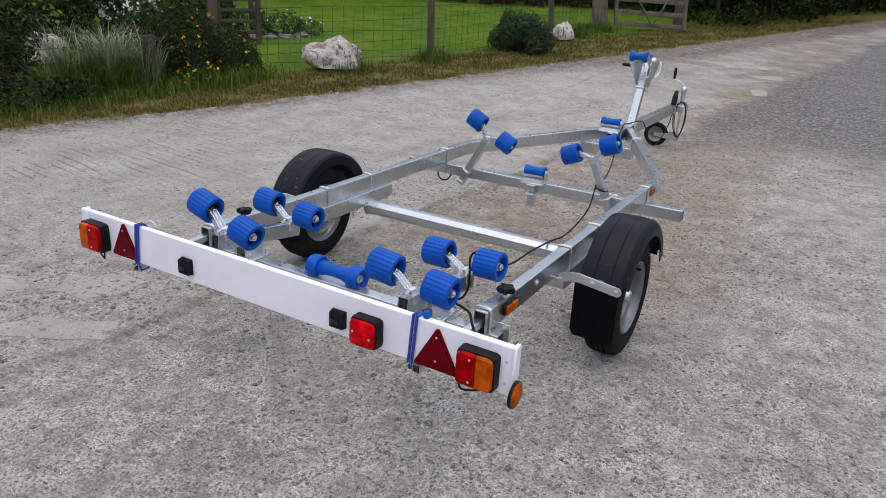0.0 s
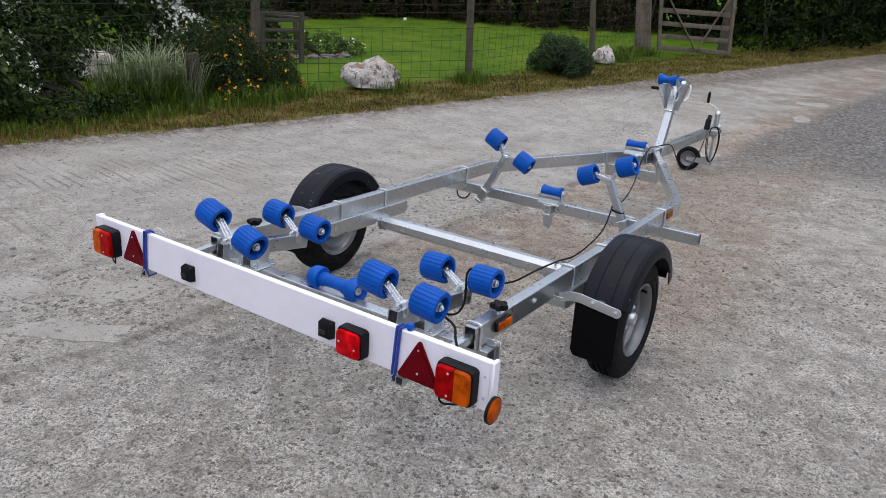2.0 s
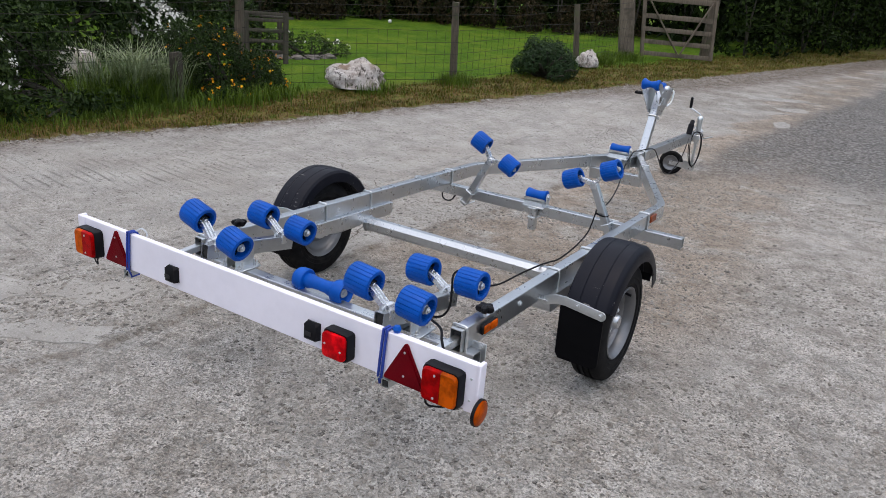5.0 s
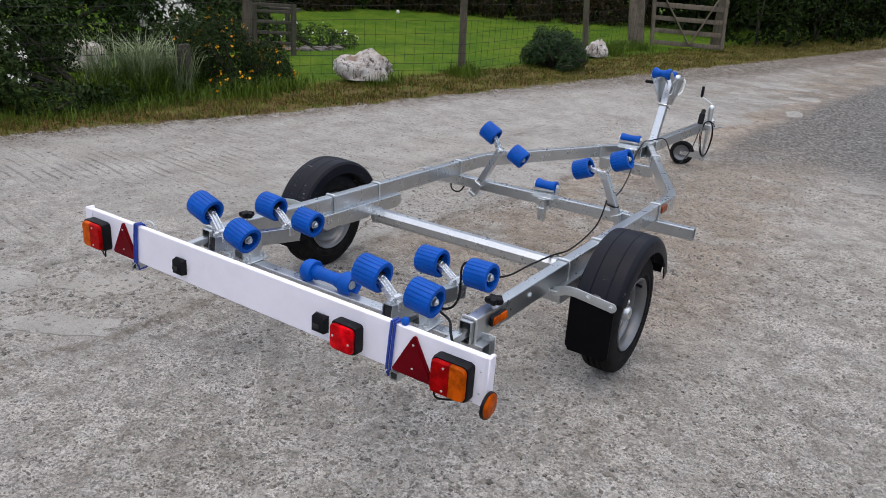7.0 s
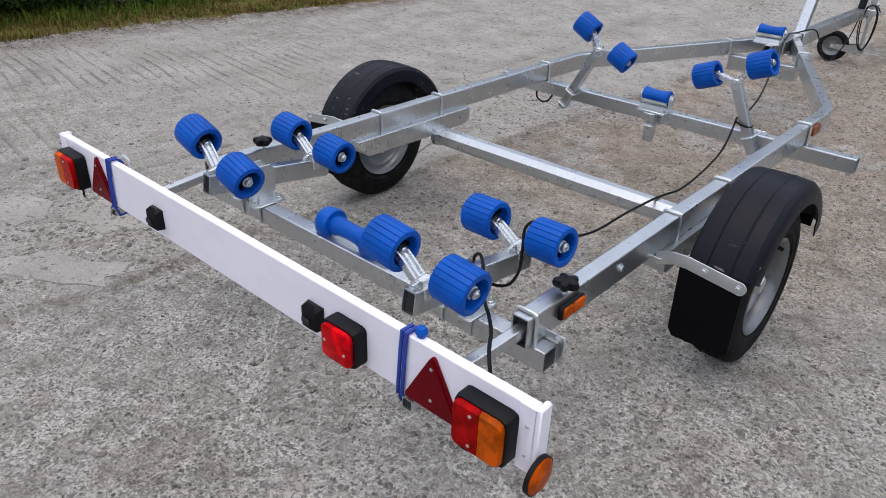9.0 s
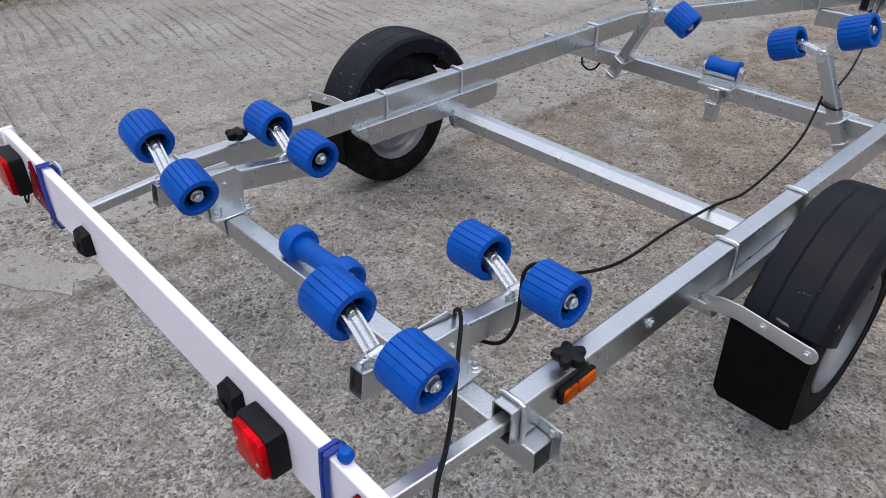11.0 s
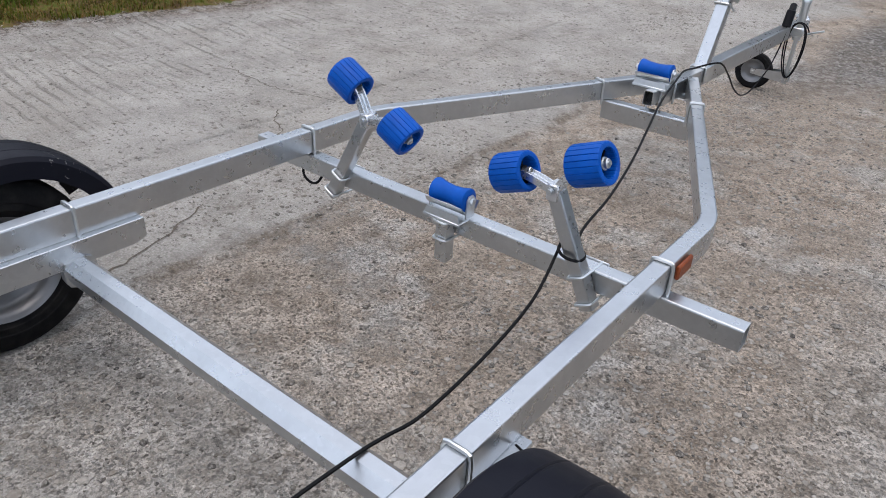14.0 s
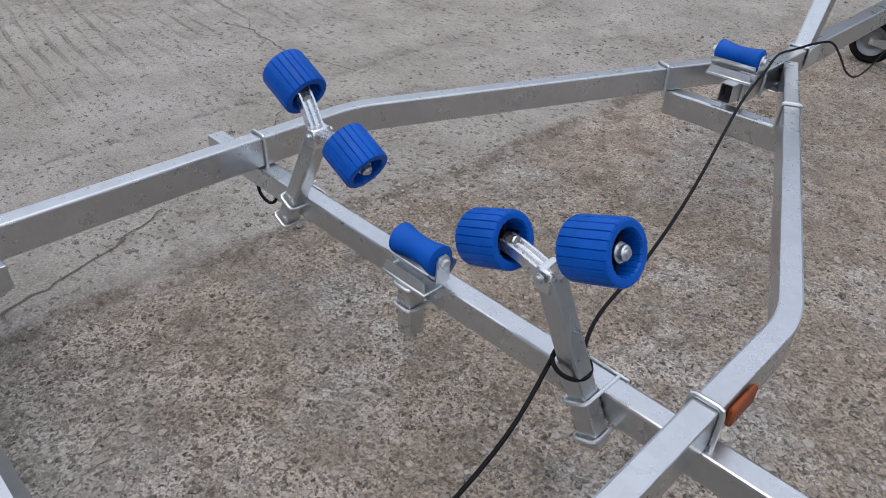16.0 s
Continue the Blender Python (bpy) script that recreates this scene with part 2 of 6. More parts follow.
    tar = n.math("MULTIPLY", n.step(tar_edge, -0.12, 0.16), n.step(n.math("ADD", y, n.math("MULTIPLY", wob, 3.0)), 6.6, 8.6))
    tarmac = n.ramp(n.noise(26, 7, 0.75), (0.40, (0.045, 0.044, 0.043)), (0.5, (0.132, 0.128, 0.122)), (0.60, (0.30, 0.292, 0.278)))
    road = n.mix(n.math("MULTIPLY", tar, 0.85), road, tarmac)
    # damp-dark stains with ragged edges
    stain = n.math("MULTIPLY", n.step(n.noise(1.15, 8, 0.72), 0.52, 0.60), n.step(n.noise(14, 5, 0.7), 0.40, 0.58))
    road = n.mix(n.math("MULTIPLY", stain, 0.38), road, (0.15, 0.132, 0.108))
    # loose grit gathers along the verge
    inside = n.math("SUBTRACT", x, verge_line(n, y))
    inside = n.math("ADD", inside, n.math("MULTIPLY_ADD", n.noise(3.4, 5, 0.7), 0.5, -0.25))
    near = n.math("SUBTRACT", 1.0, n.step(n.math("SUBTRACT", inside, n.math("MULTIPLY", n.step(y, 7.0, 12.0), 0.6)), 0.0, 0.55))
    litter = n.ramp(grit, (0.42, (0.045, 0.037, 0.030)), (0.5, (0.125, 0.102, 0.084)), (0.58, (0.24, 0.205, 0.172)))
    road = n.mix(n.math("MULTIPLY", near, n.math("MULTIPLY_ADD", n.step(n.noise(9, 5, 0.7), 0.40, 0.56), 0.6, 0.4)), road, litter)
    earth = n.ramp(n.noise(6, 6, 0.72), (0.36, (0.065, 0.042, 0.022)), (0.48, (0.130, 0.095, 0.035)), (0.56, (0.090, 0.098, 0.020)), (0.66, (0.058, 0.082, 0.012)))
    lawn = n.ramp(n.noise(1.3, 6, 0.65), (0.36, (0.046, 0.098, 0.006)), (0.5, (0.068, 0.128, 0.008)), (0.64, (0.105, 0.152, 0.012)))
    lawn = n.mix(n.math("MULTIPLY", n.step(n.noise(34, 5, 0.8), 0.47, 0.64), 0.7), lawn, (0.030, 0.066, 0.003))
    green = n.mix(n.step(n.math("ADD", inside, n.math("MULTIPLY", wob, 0.4)), -1.35, -0.85), lawn, earth)
    on_road = n.step(inside, -0.03, 0.03)
    colour = n.mix(on_road, green, road)
    grain = n.math("MULTIPLY_ADD", n.step(n.noise(125, 3, 0.6), 0.36, 0.64), 0.32, 0.95)
    shade = n.add("ShaderNodeVectorMath")
    shade.operation = "SCALE"
    n.put(shade.inputs[0], colour)
    n.put(shade.inputs["Scale"], grain)
    colour = shade.outputs[0]
    relief = n.math("MULTIPLY", lift, n.math("MULTIPLY_ADD", worn_cover, 1.0, 0.1))
    relief = n.math("ADD", relief, n.math("MULTIPLY", grit, 0.5))
    relief = n.math("ADD", relief, n.math("MULTIPLY", speck, 0.9))
    # tamped grooves run across the concrete lane, worn away in places
    phase = n.math("ADD", n.math("MULTIPLY_ADD", x, 0.14, y), n.math("MULTIPLY", n.noise(0.7, 2), 0.16))
    groove = n.step(n.math("SINE", n.math("MULTIPLY", phase, 2 * math.pi / 0.082)), 0.60, 0.98)
    kept = n.math("MULTIPLY", n.step(n.noise(5, 4, 0.65, stretch=(0.5, 3.0, 1)), 0.42, 0.62), n.step(n.noise(0.9, 3), 0.36, 0.56))
    kept = n.math("MULTIPLY", kept, n.math("SUBTRACT", 1.0, n.step(x, -3.2, -1.6)))
    groove = n.math("MULTIPLY", groove, n.math("MULTIPLY", kept, on_road))
    colour = n.mix(n.math("MULTIPLY", groove, 0.36), colour, (0.17, 0.150, 0.125))
    relief = n.math("SUBTRACT", relief, n.math("MULTIPLY", groove, 1.0))
    normal = n.bump(relief, 1.0, 0.022)
    return n.done(colour, n.math("MULTIPLY_ADD", grit, 0.15, 0.85), 0, normal, 0.12)


GALV = galvanised("galvanised steel", (0.57, 0.593, 0.612), 0.29, 70, 0.96)
ZINC = galvanised("bright zinc plate", (0.66, 0.69, 0.705), 0.33, 120)
CAST = galvanised("galvanised casting", (0.74, 0.755, 0.77), 0.26, 120)
BLUE = plain("blue roller polymer", (0.0015, 0.086, 0.44), 0.42, 0, 260, 0.15, 0.25, 0.16)
ROPE = plain("blue cord", (0.02, 0.06, 0.38), 0.7, 0, 700, 0.6, 0.4)
GUARD = mudguard_material()
FLAP = plain("black flap rubber", (0.004, 0.004, 0.005), 0.6, 0, 300, 0.2, 0.3, 0.07)
TYRE = tyre_material()
RIM = plain("silver wheel paint", (0.20, 0.203, 0.21), 0.36, 0.6, 200, 0.05, 0.18)
BLACK = plain("black plastic", (0.0055, 0.0055, 0.0075), 0.5, 0, 350, 0.15, 0.3, 0.18)
CABLE = plain("black cable sheath", (0.006, 0.006, 0.007), 0.55, 0, 500, 0.1, 0.3, 0.15)
PVC = plain("white plastic board", (0.86, 0.835, 0.92), 0.38, 0, 60, 0.03, 0.05)
HOLE = plain("dark tube inside", (0.02, 0.02, 0.02), 0.9)
RED = lens_material("red lamp lens", (0.42, 0.0006, 0.0016))
BRIGHT_RED = lens_material("bright red fog lens", (0.80, 0.002, 0.008))
AMBER = lens_material("amber lamp lens", (0.60, 0.095, 0.0015))
REFLEX = plain("dark red reflector", (0.15, 0.001, 0.006), 0.35, 0, 700, 0.4, 0.3, 0.07)
MARKER = plain("dull orange marker", (0.24, 0.055, 0.016), 0.4, 0, 400, 0.2, 0.3, 0.25)
POST = wood_material("weathered fence wood", (0.042, 0.033, 0.022), (0.115, 0.093, 0.064), 0.7)
GATE = wood_material("bleached gate timber", (0.09, 0.070, 0.050), (0.165, 0.135, 0.100), 0.3)
OLD = wood_material("dark old timber", (0.030, 0.025, 0.018), (0.075, 0.063, 0.046), 0.6)
BARK = wood_material("dark bark", (0.018, 0.014, 0.010), (0.04, 0.032, 0.024), 0.4)
WIRE = plain("rusty wire", (0.022, 0.019, 0.016), 0.75, 0.2)
ROCK = rock_material()
STONE = plain("grey edging stone", (0.20, 0.18, 0.16), 0.9, 0, 40, 0.6, 0.5, 0.2, 0.01)
PEBBLE = pebble_material()
GROUND = ground_material()


def cement_material():
    n = Nodes("old concrete skin")
    return n.done(n.mix(n.math("MULTIPLY", n.step(n.noise(90, 4, 0.7), 0.54, 0.62), 0.6), cement_colour(n), (0.20, 0.185, 0.16)), 0.85, 0, n.bump(n.noise(60, 6, 0.72), 0.9, 0.008), 0.12)


CEMENT = cement_material()
CRACK = plain("dirt in cracks", (0.15, 0.13, 0.105), 0.95, 0, 150, 0.6, 0.4, 0.2)
LEAF_DARK = leaf_material("dark shrub leaves", (0.038, 0.066, 0.013), (0.008, 0.018, 0.004), 0.12)
LEAF_ROSE = leaf_material("rose leaves", (0.062, 0.098, 0.022), (0.010, 0.022, 0.005), 0.14)
# near-black hedge green: shade under the trees is put into the leaf colour
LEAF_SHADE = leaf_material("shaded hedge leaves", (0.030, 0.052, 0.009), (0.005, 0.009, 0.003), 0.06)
LEAF_MID = leaf_material("hedge leaves", (0.060, 0.100, 0.021), (0.018, 0.037, 0.010))
LEAF_BLUE = leaf_material("dusky green leaves", (0.040, 0.071, 0.025), (0.011, 0.025, 0.010), 0.12)
LEAF_BROWN = leaf_material("browning bank plants", (0.048, 0.033, 0.015), (0.011, 0.012, 0.005), 0.08)
BLADE = leaf_material("green grass blades", (0.112, 0.166, 0.018), (0.048, 0.087, 0.009), 0.12)
STRAW = leaf_material("dry grass blades", (0.225, 0.140, 0.046), (0.085, 0.056, 0.018), 0.10)
VERGE = leaf_material("sparse verge blades", (0.130, 0.138, 0.016), (0.038, 0.058, 0.006), 0.10)
PALE = leaf_material("pale seeding grass", (0.300, 0.345, 0.200), (0.130, 0.175, 0.075))
PETAL = leaf_material("white petals", (0.80, 0.79, 0.75), (0.60, 0.59, 0.55))
ORANGE = leaf_material("orange yellow flowers", (0.72, 0.44, 0.015), (0.52, 0.14, 0.004), 0.1)

# ---------------------------------------------------------------- mesh helpers


def ident():
    return Matrix.Identity(4)


def chamfer(size, b=0.003, centre=(0, 0, 0), m=None):
    """A box with chamfered edges, as verts and faces."""
    bm = bmesh.new()
    h = [s / 2 for s in size]
    b = min(b, min(h) * 0.9)
    for sx in (-1, 1):
        for sy in (-1, 1):
            for sz in (-1, 1):
                for k in range(3):
                    v = [sx * h[0], sy * h[1], sz * h[2]]
                    for j in range(3):
                        if j != k:
                            v[j] -= (sx, sy, sz)[j] * b
                    bm.verts.new([a + c for a, c in zip(v, centre)])
    bmesh.ops.convex_hull(bm, input=bm.verts)
    bmesh.ops.dissolve_limit(bm, angle_limit=0.01, verts=bm.verts, edges=bm.edges)
    return dump(bm, m)


def dump(bm, m=None):
    bm.verts.index_update()
    verts = [((m @ v.co) if m else v.co.copy())[:] for v in bm.verts]
    faces = [[v.index for v in f.verts] for f in bm.faces]
    bm.free()
    return verts, faces


def hull(points, m=None):
    bm = bmesh.new()
    for p in points:
        bm.verts.new(p)
    bmesh.ops.convex_hull(bm, input=bm.verts)
    bmesh.ops.dissolve_limit(bm, angle_limit=0.01, verts=bm.verts, edges=bm.edges)
    return dump(bm, m)


def moved(piece, m):
    return [(m @ Vector(v))[:] for v in piece[0]], piece[1]


def lathe(profile, n=24, m=None, ripple=None, closed=False, angles=None):
    """Turns (radius, height) pairs round the z axis; ripple(i) scales the radius of spoke i; angles replace even steps."""
    verts, faces = [], []
    n = len(angles) if angles else n
    for r, z in profile:
        for i in range(n):
            a = angles[i] if angles else 2 * math.pi * i / n
            k = ripple(i) if ripple else 1.0
            verts.append((r * k * math.cos(a), r * k * math.sin(a), z))
    rows = len(profile)
    for j in range(rows if closed else rows - 1):
        a0, b0 = j * n, ((j + 1) % rows) * n
        for i in range(n):
            k = (i + 1) % n
            faces.append([a0 + i, a0 + k, b0 + k, b0 + i])
    if not closed:
        if profile[0][0] > 1e-6:
            faces.append(list(range(n))[::-1])
        if profile[-1][0] > 1e-6:
            faces.append([(rows - 1) * n + i for i in range(n)])
    piece = verts, faces
    return moved(piece, m) if m else piece


def rod(a, b, r, n=10):
    """A round bar from a to b, with slightly eased ends."""
    a, b = Vector(a), Vector(b)
    length = (b - a).length
    e = min(r * 0.25, length * 0.2)
    m = Matrix.Translation(a) @ (b - a).to_track_quat("Z", "Y").to_matrix().to_4x4()
    return lathe([(0, 0), (r - e, 0), (r, e), (r, length - e), (r - e, length), (0, length)], n, m)


def smooth_path(points, steps=6):
    """A soft curve through the points (Catmull-Rom)."""
    p = [Vector(q) for q in points]
    p = [2 * p[0] - p[1]] + p + [2 * p[-1] - p[-2]]
    out = []
    for i in range(1, len(p) - 2):
        for k in range(steps):
            t = k / steps
            out.append(0.5 * ((2 * p[i]) + (p[i + 1] - p[i - 1]) * t + (2 * p[i - 1] - 5 * p[i] + 4 * p[i + 1] - p[i + 2]) * t * t
                              + (3 * p[i] - p[i - 1] - 3 * p[i + 1] + p[i + 2]) * t ** 3))
    out.append(p[-2])
    return out


def sweep(path, profile, up=(0, 0, 1), caps=True, loop=False):
    """Draws a closed outline (across, up) along a path."""
    path = [Vector(p) for p in path]
    n, verts, faces = len(profile), [], []
    for i, p in enumerate(path):
        before = (p - path[i - 1]).normalized() if i or loop else None
        after = (path[(i + 1) % len(path)] - p).normalized() if i < len(path) - 1 or loop else None
        d = ((before or after) + (after or before)).normalized()
        side = d.cross(Vector(up))
        if side.length < 1e-4:
            side = d.cross(Vector((0.3, 1, 0)))
        side.normalize()
        top = side.cross(d)
        k = 1.0
        if before and after:
            k = 1 / max(0.5, before.dot(d))
        for a, b in profile:
            verts.append((p + side * a * k + top * b)[:])
    m = len(path)
    for i in range(m if loop else m - 1):
        for j in range(n):
            q = (j + 1) % n
            w = (i + 1) % m
            faces.append([i * n + j, i * n + q, w * n + q, w * n + j])
    if caps and not loop:
        faces += [list(range(n))[::-1], [(m - 1) * n + j for j in range(n)]]
    return verts, faces


def ring(r, n=8):
    return [(r * math.cos(2 * math.pi * i / n), r * math.sin(2 * math.pi * i / n)) for i in range(n)]


def rounded(w, h, c=0.006):
    """The outline of a rounded rectangular tube."""
    w, h = w / 2, h / 2
    out = []
    for sx, sy, a0 in ((1, 1, 0), (-1, 1, 90), (-1, -1, 180), (1, -1, 270)):
        for a in (0, 45, 90):
            t = radians(a0 + a)
            out.append((sx * (w - c) + c * math.cos(t), sy * (h - c) + c * math.sin(t)))
    return out


def tube(path, w, h, wall=0.0035, c=0.0048, up=(0, 0, 1), depth=0.12):
    """A hollow rectangular tube with open ends."""
    outer = sweep(path, rounded(w, h, c), up, caps=False)
    n = 12
    verts, faces = list(outer[0]), list(outer[1])
    inner = sweep(path, rounded(w - 2 * wall, h - 2 * wall, max(0.001, c - wall)), up, caps=False)
    off = len(verts)
    verts += inner[0]
    faces += [[off + i for i in f[::-1]] for f in inner[1]]
    m = len(path)
    for j in range(n):
        q = (j + 1) % n
        faces.append([j, off + j, off + q, q])
        e = (m - 1) * n
        faces.append([e + q, off + e + q, off + e + j, e + j])
    return verts, faces


def thing(name, at, label, category, group=""):
    ob = new(name)
    ob.empty_display_size = 0.1
    ob.location = at
    return tagged(ob, label, category, group)


def mesh_of(name, pieces, material, sharp=38):
    verts, faces = [], []
    if isinstance(pieces, tuple):
        pieces = [pieces]
    for v, f in pieces:
        k = len(verts)
        verts += v
        faces += [[i + k for i in face] for face in f]
    mesh = bpy.data.meshes.new(name)
    mesh.from_pydata(verts, [], faces)
    bm = bmesh.new()
    bm.from_mesh(mesh)
    bmesh.ops.recalc_face_normals(bm, faces=bm.faces)
    bm.to_mesh(mesh)
    bm.free()
    mesh.polygons.foreach_set("use_smooth", [True] * len(mesh.polygons))
    mesh.set_sharp_from_angle(angle=radians(sharp))
    mesh.materials.append(material)
    return mesh


def part(name, pieces, material, parent, label="", m=None, sharp=38):
    """One mesh object under a thing or a part. pieces: verts and faces, a list of such, or a mesh to share."""
    mesh = pieces if isinstance(pieces, bpy.types.Mesh) else mesh_of(name, pieces, material, sharp)
    ob = new(name, mesh)
    ob.parent = parent
    if m is not None:
        ob.matrix_basis = m
    return tagged(ob, label)


def solo(name, pieces, material, label, category, group="", kind="", m=None, sharp=38):
    """A thing that is one mesh."""
    mesh = pieces if isinstance(pieces, bpy.types.Mesh) else mesh_of(name, pieces, material, sharp)
    ob = new(name, mesh)
    if m is not None:
        ob.matrix_basis = m
    return tagged(ob, label, category, group, kind)


def raw(name, verts, faces, material):
    """A large mesh from arrays of verts and faces."""
    mesh = bpy.data.meshes.new(name)
    mesh.from_pydata(verts.tolist() if hasattr(verts, "tolist") else verts, [], faces.tolist() if hasattr(faces, "tolist") else faces)
    mesh.materials.append(material)
    return mesh


# ---------------------------------------------------------------- the ground


def rise(x, y):
    """Height of the ground: level under the trailer, climbing gently up the lane."""
    s = y - 0.35 * x - 5.0
    z = 0.065 * (s + np.sqrt(s * s + 1.0)) / 2
    return np.minimum(z, 4.0 + 0 * z) - 0.0063


def verge_x(y):
    d = np.asarray(y) - 2.2
    return -4.89 + 0.1625 * (d + np.sqrt(d * d + 0.5))


def lattice(x, y, cell, seed):
    """Smooth random heights between -1 and 1 on a square lattice."""
    table = np.random.default_rng(seed).uniform(-1, 1, (97, 97))
    u, v = np.asarray(x) / cell, np.asarray(y) / cell
    i, j = np.floor(u).astype(int), np.floor(v).astype(int)
    fu, fv = u - i, v - j
    fu, fv = fu * fu * (3 - 2 * fu), fv * fv * (3 - 2 * fv)
    g = lambda a, b: table[a % 97, b % 97]
    return (g(i, j) * (1 - fu) + g(i + 1, j) * fu) * (1 - fv) + (g(i, j + 1) * (1 - fu) + g(i + 1, j + 1) * fu) * fv


def relief(x, y):
    """Small unevenness of the yard: hollows, lumps and the broken edge of the concrete lane."""
    x, y = np.asarray(x, float), np.asarray(y, float)
    d = x - (-0.925 + 0.052 * y + sum(size * np.sin(rate * y + start) for size, rate, start in SLAB_WAVES))
    worn = np.clip(d / 0.1 + 0.5, 0.25, 1.0)
    z = worn * (0.0035 * lattice(x, y, 0.31, 1) + 0.0028 * lattice(x, y, 0.11, 2) + 0.0022 * lattice(x, y, 0.052, 3))
    along = np.clip((y + 0.6) / 0.4, 0, 1) * np.clip((5.0 - y) / 0.8, 0, 1) * (0.55 + 0.45 * lattice(x, y, 0.23, 5))
    lip = np.where(d < 0, 0.007 * np.exp(d / 0.10), -0.009 * np.exp(-d / 0.07))
    inside = np.clip((x + 1.75) / 0.3, 0, 1) * np.clip((2.55 - x) / 0.3, 0, 1) * np.clip((y + 1.15) / 0.3, 0, 1) * np.clip((5.15 - y) / 0.3, 0, 1)
    return inside * (z + along * lip * (np.abs(y - 1.26) > 0.2)) - 0.002


def build_ground():
    def axis(lo, hi, step, far):
        mid = list(np.arange(lo, hi + 1e-6, step))
        grow, s = [], step
        v = hi
        while v < far:
            s *= 1.22
            v += s
            grow.append(v)
        shrink, s = [], step
        v = lo
        while v > -far:
            s *= 1.22
            v -= s
            shrink.append(v)
        return np.array(shrink[::-1] + mid + grow)

    xs, ys = axis(-9, 4, 0.09, 600), axis(-3, 16, 0.09, 600)
    xs = np.concatenate([xs[xs < -1.8], np.arange(-1.8, 2.6, 0.022), xs[xs > 2.62]])
    ys = np.concatenate([ys[ys < -1.2], np.arange(-1.2, 5.2, 0.022), ys[ys > 5.22]])
    gx, gy = np.meshgrid(xs, ys)
    gz = rise(gx, gy)
    out = verge_x(gy) - gx
    gz = gz + 0.02 * np.clip(out / 0.7, 0, 1)
    rng = np.random.default_rng(4)
    near = (np.abs(gx) < 12) & (gy < 24) & (gy > -5)
    road = np.clip(-out / 0.3, 0, 1)
    gz = gz + near * rng.normal(0, 1, gz.shape) * (0.0005 * road + 0.008 * (1 - road)) + near * road * relief(gx, gy)
    verts = np.stack([gx, gy, gz], -1).reshape(-1, 3)
    w = len(xs)
    i = (np.arange(len(ys) - 1)[:, None] * w + np.arange(w - 1)[None, :]).reshape(-1)
    faces = np.stack([i, i + 1, i + w + 1, i + w], -1)
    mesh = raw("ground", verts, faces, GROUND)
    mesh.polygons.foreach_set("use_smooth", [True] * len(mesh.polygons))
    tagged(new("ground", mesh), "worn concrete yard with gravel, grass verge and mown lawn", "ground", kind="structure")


build_ground()


def height(x, y):
    z = float(rise(np.array(float(x)), np.array(float(y))))
    return z + 0.02 * min(1.0, max(0.0, (float(verge_x(np.array(float(y)))) - x) / 0.7))

# ---------------------------------------------------------------- the boat trailer
CX, HALF = 0.022, 0.625
RAIL_W, RAIL_H, RAIL_Z = 0.046, 0.080, 0.440
trailer = thing("boat_trailer", (CX, 0, 0), "galvanised steel boat trailer with blue rollers, standing on worn concrete", "trailer")


def bolt_head(at, axis=(0, 0, 1), r=0.009, h=0.007, washer=True):
    """A hexagon head on a washer, looking along axis."""
    m = Matrix.Translation(at) @ Vector(axis).to_track_quat("Z", "Y").to_matrix().to_4x4()
    verts, faces = lathe([(r, 0.001), (r, h), (r * 0.8, h + 0.001)], 6, m)
    out = [(verts, faces)]
    if washer:
        out.append(lathe([(r * 1.55, -0.001), (r * 1.55, 0.0015), (r * 1.4, 0.002)], 12, m))
    return out


def u_bolt(w, top, bottom, r=0.005):
    """A U-bolt over a tube of width w, in the local xz plane."""
    h, e = w / 2 + r, 0.010
    path = [(-h, 0, bottom), (-h, 0, top - e), (-h + e * 0.3, 0, top + r - e * 0.3), (-h + e, 0, top + r),
            (h - e, 0, top + r), (h - e * 0.3, 0, top + r - e * 0.3), (h, 0, top - e), (h, 0, bottom)]
    return sweep(path, ring(r), (0, 1, 0))


def rail_path(side):
    """Straight along the side, then a bend, then in to the drawbar."""
    corner, tip, r = Vector((side * HALF, 2.50, RAIL_Z)), Vector((side * 0.050, 3.84, RAIL_Z)), 0.30
    d = (tip - corner).normalized()
    turn = math.acos(d.y)
    cut = r * math.tan(turn / 2)
    path = [Vector((side * HALF, 0.29, RAIL_Z)), Vector((side * HALF, 1.3, RAIL_Z))]
    for k in range(9):
        a = turn * k / 8
        path.append(Vector((side * (HALF - r + r * math.cos(a)), corner.y - cut + r * math.sin(a), RAIL_Z)))
    path.append(tip)
    return path


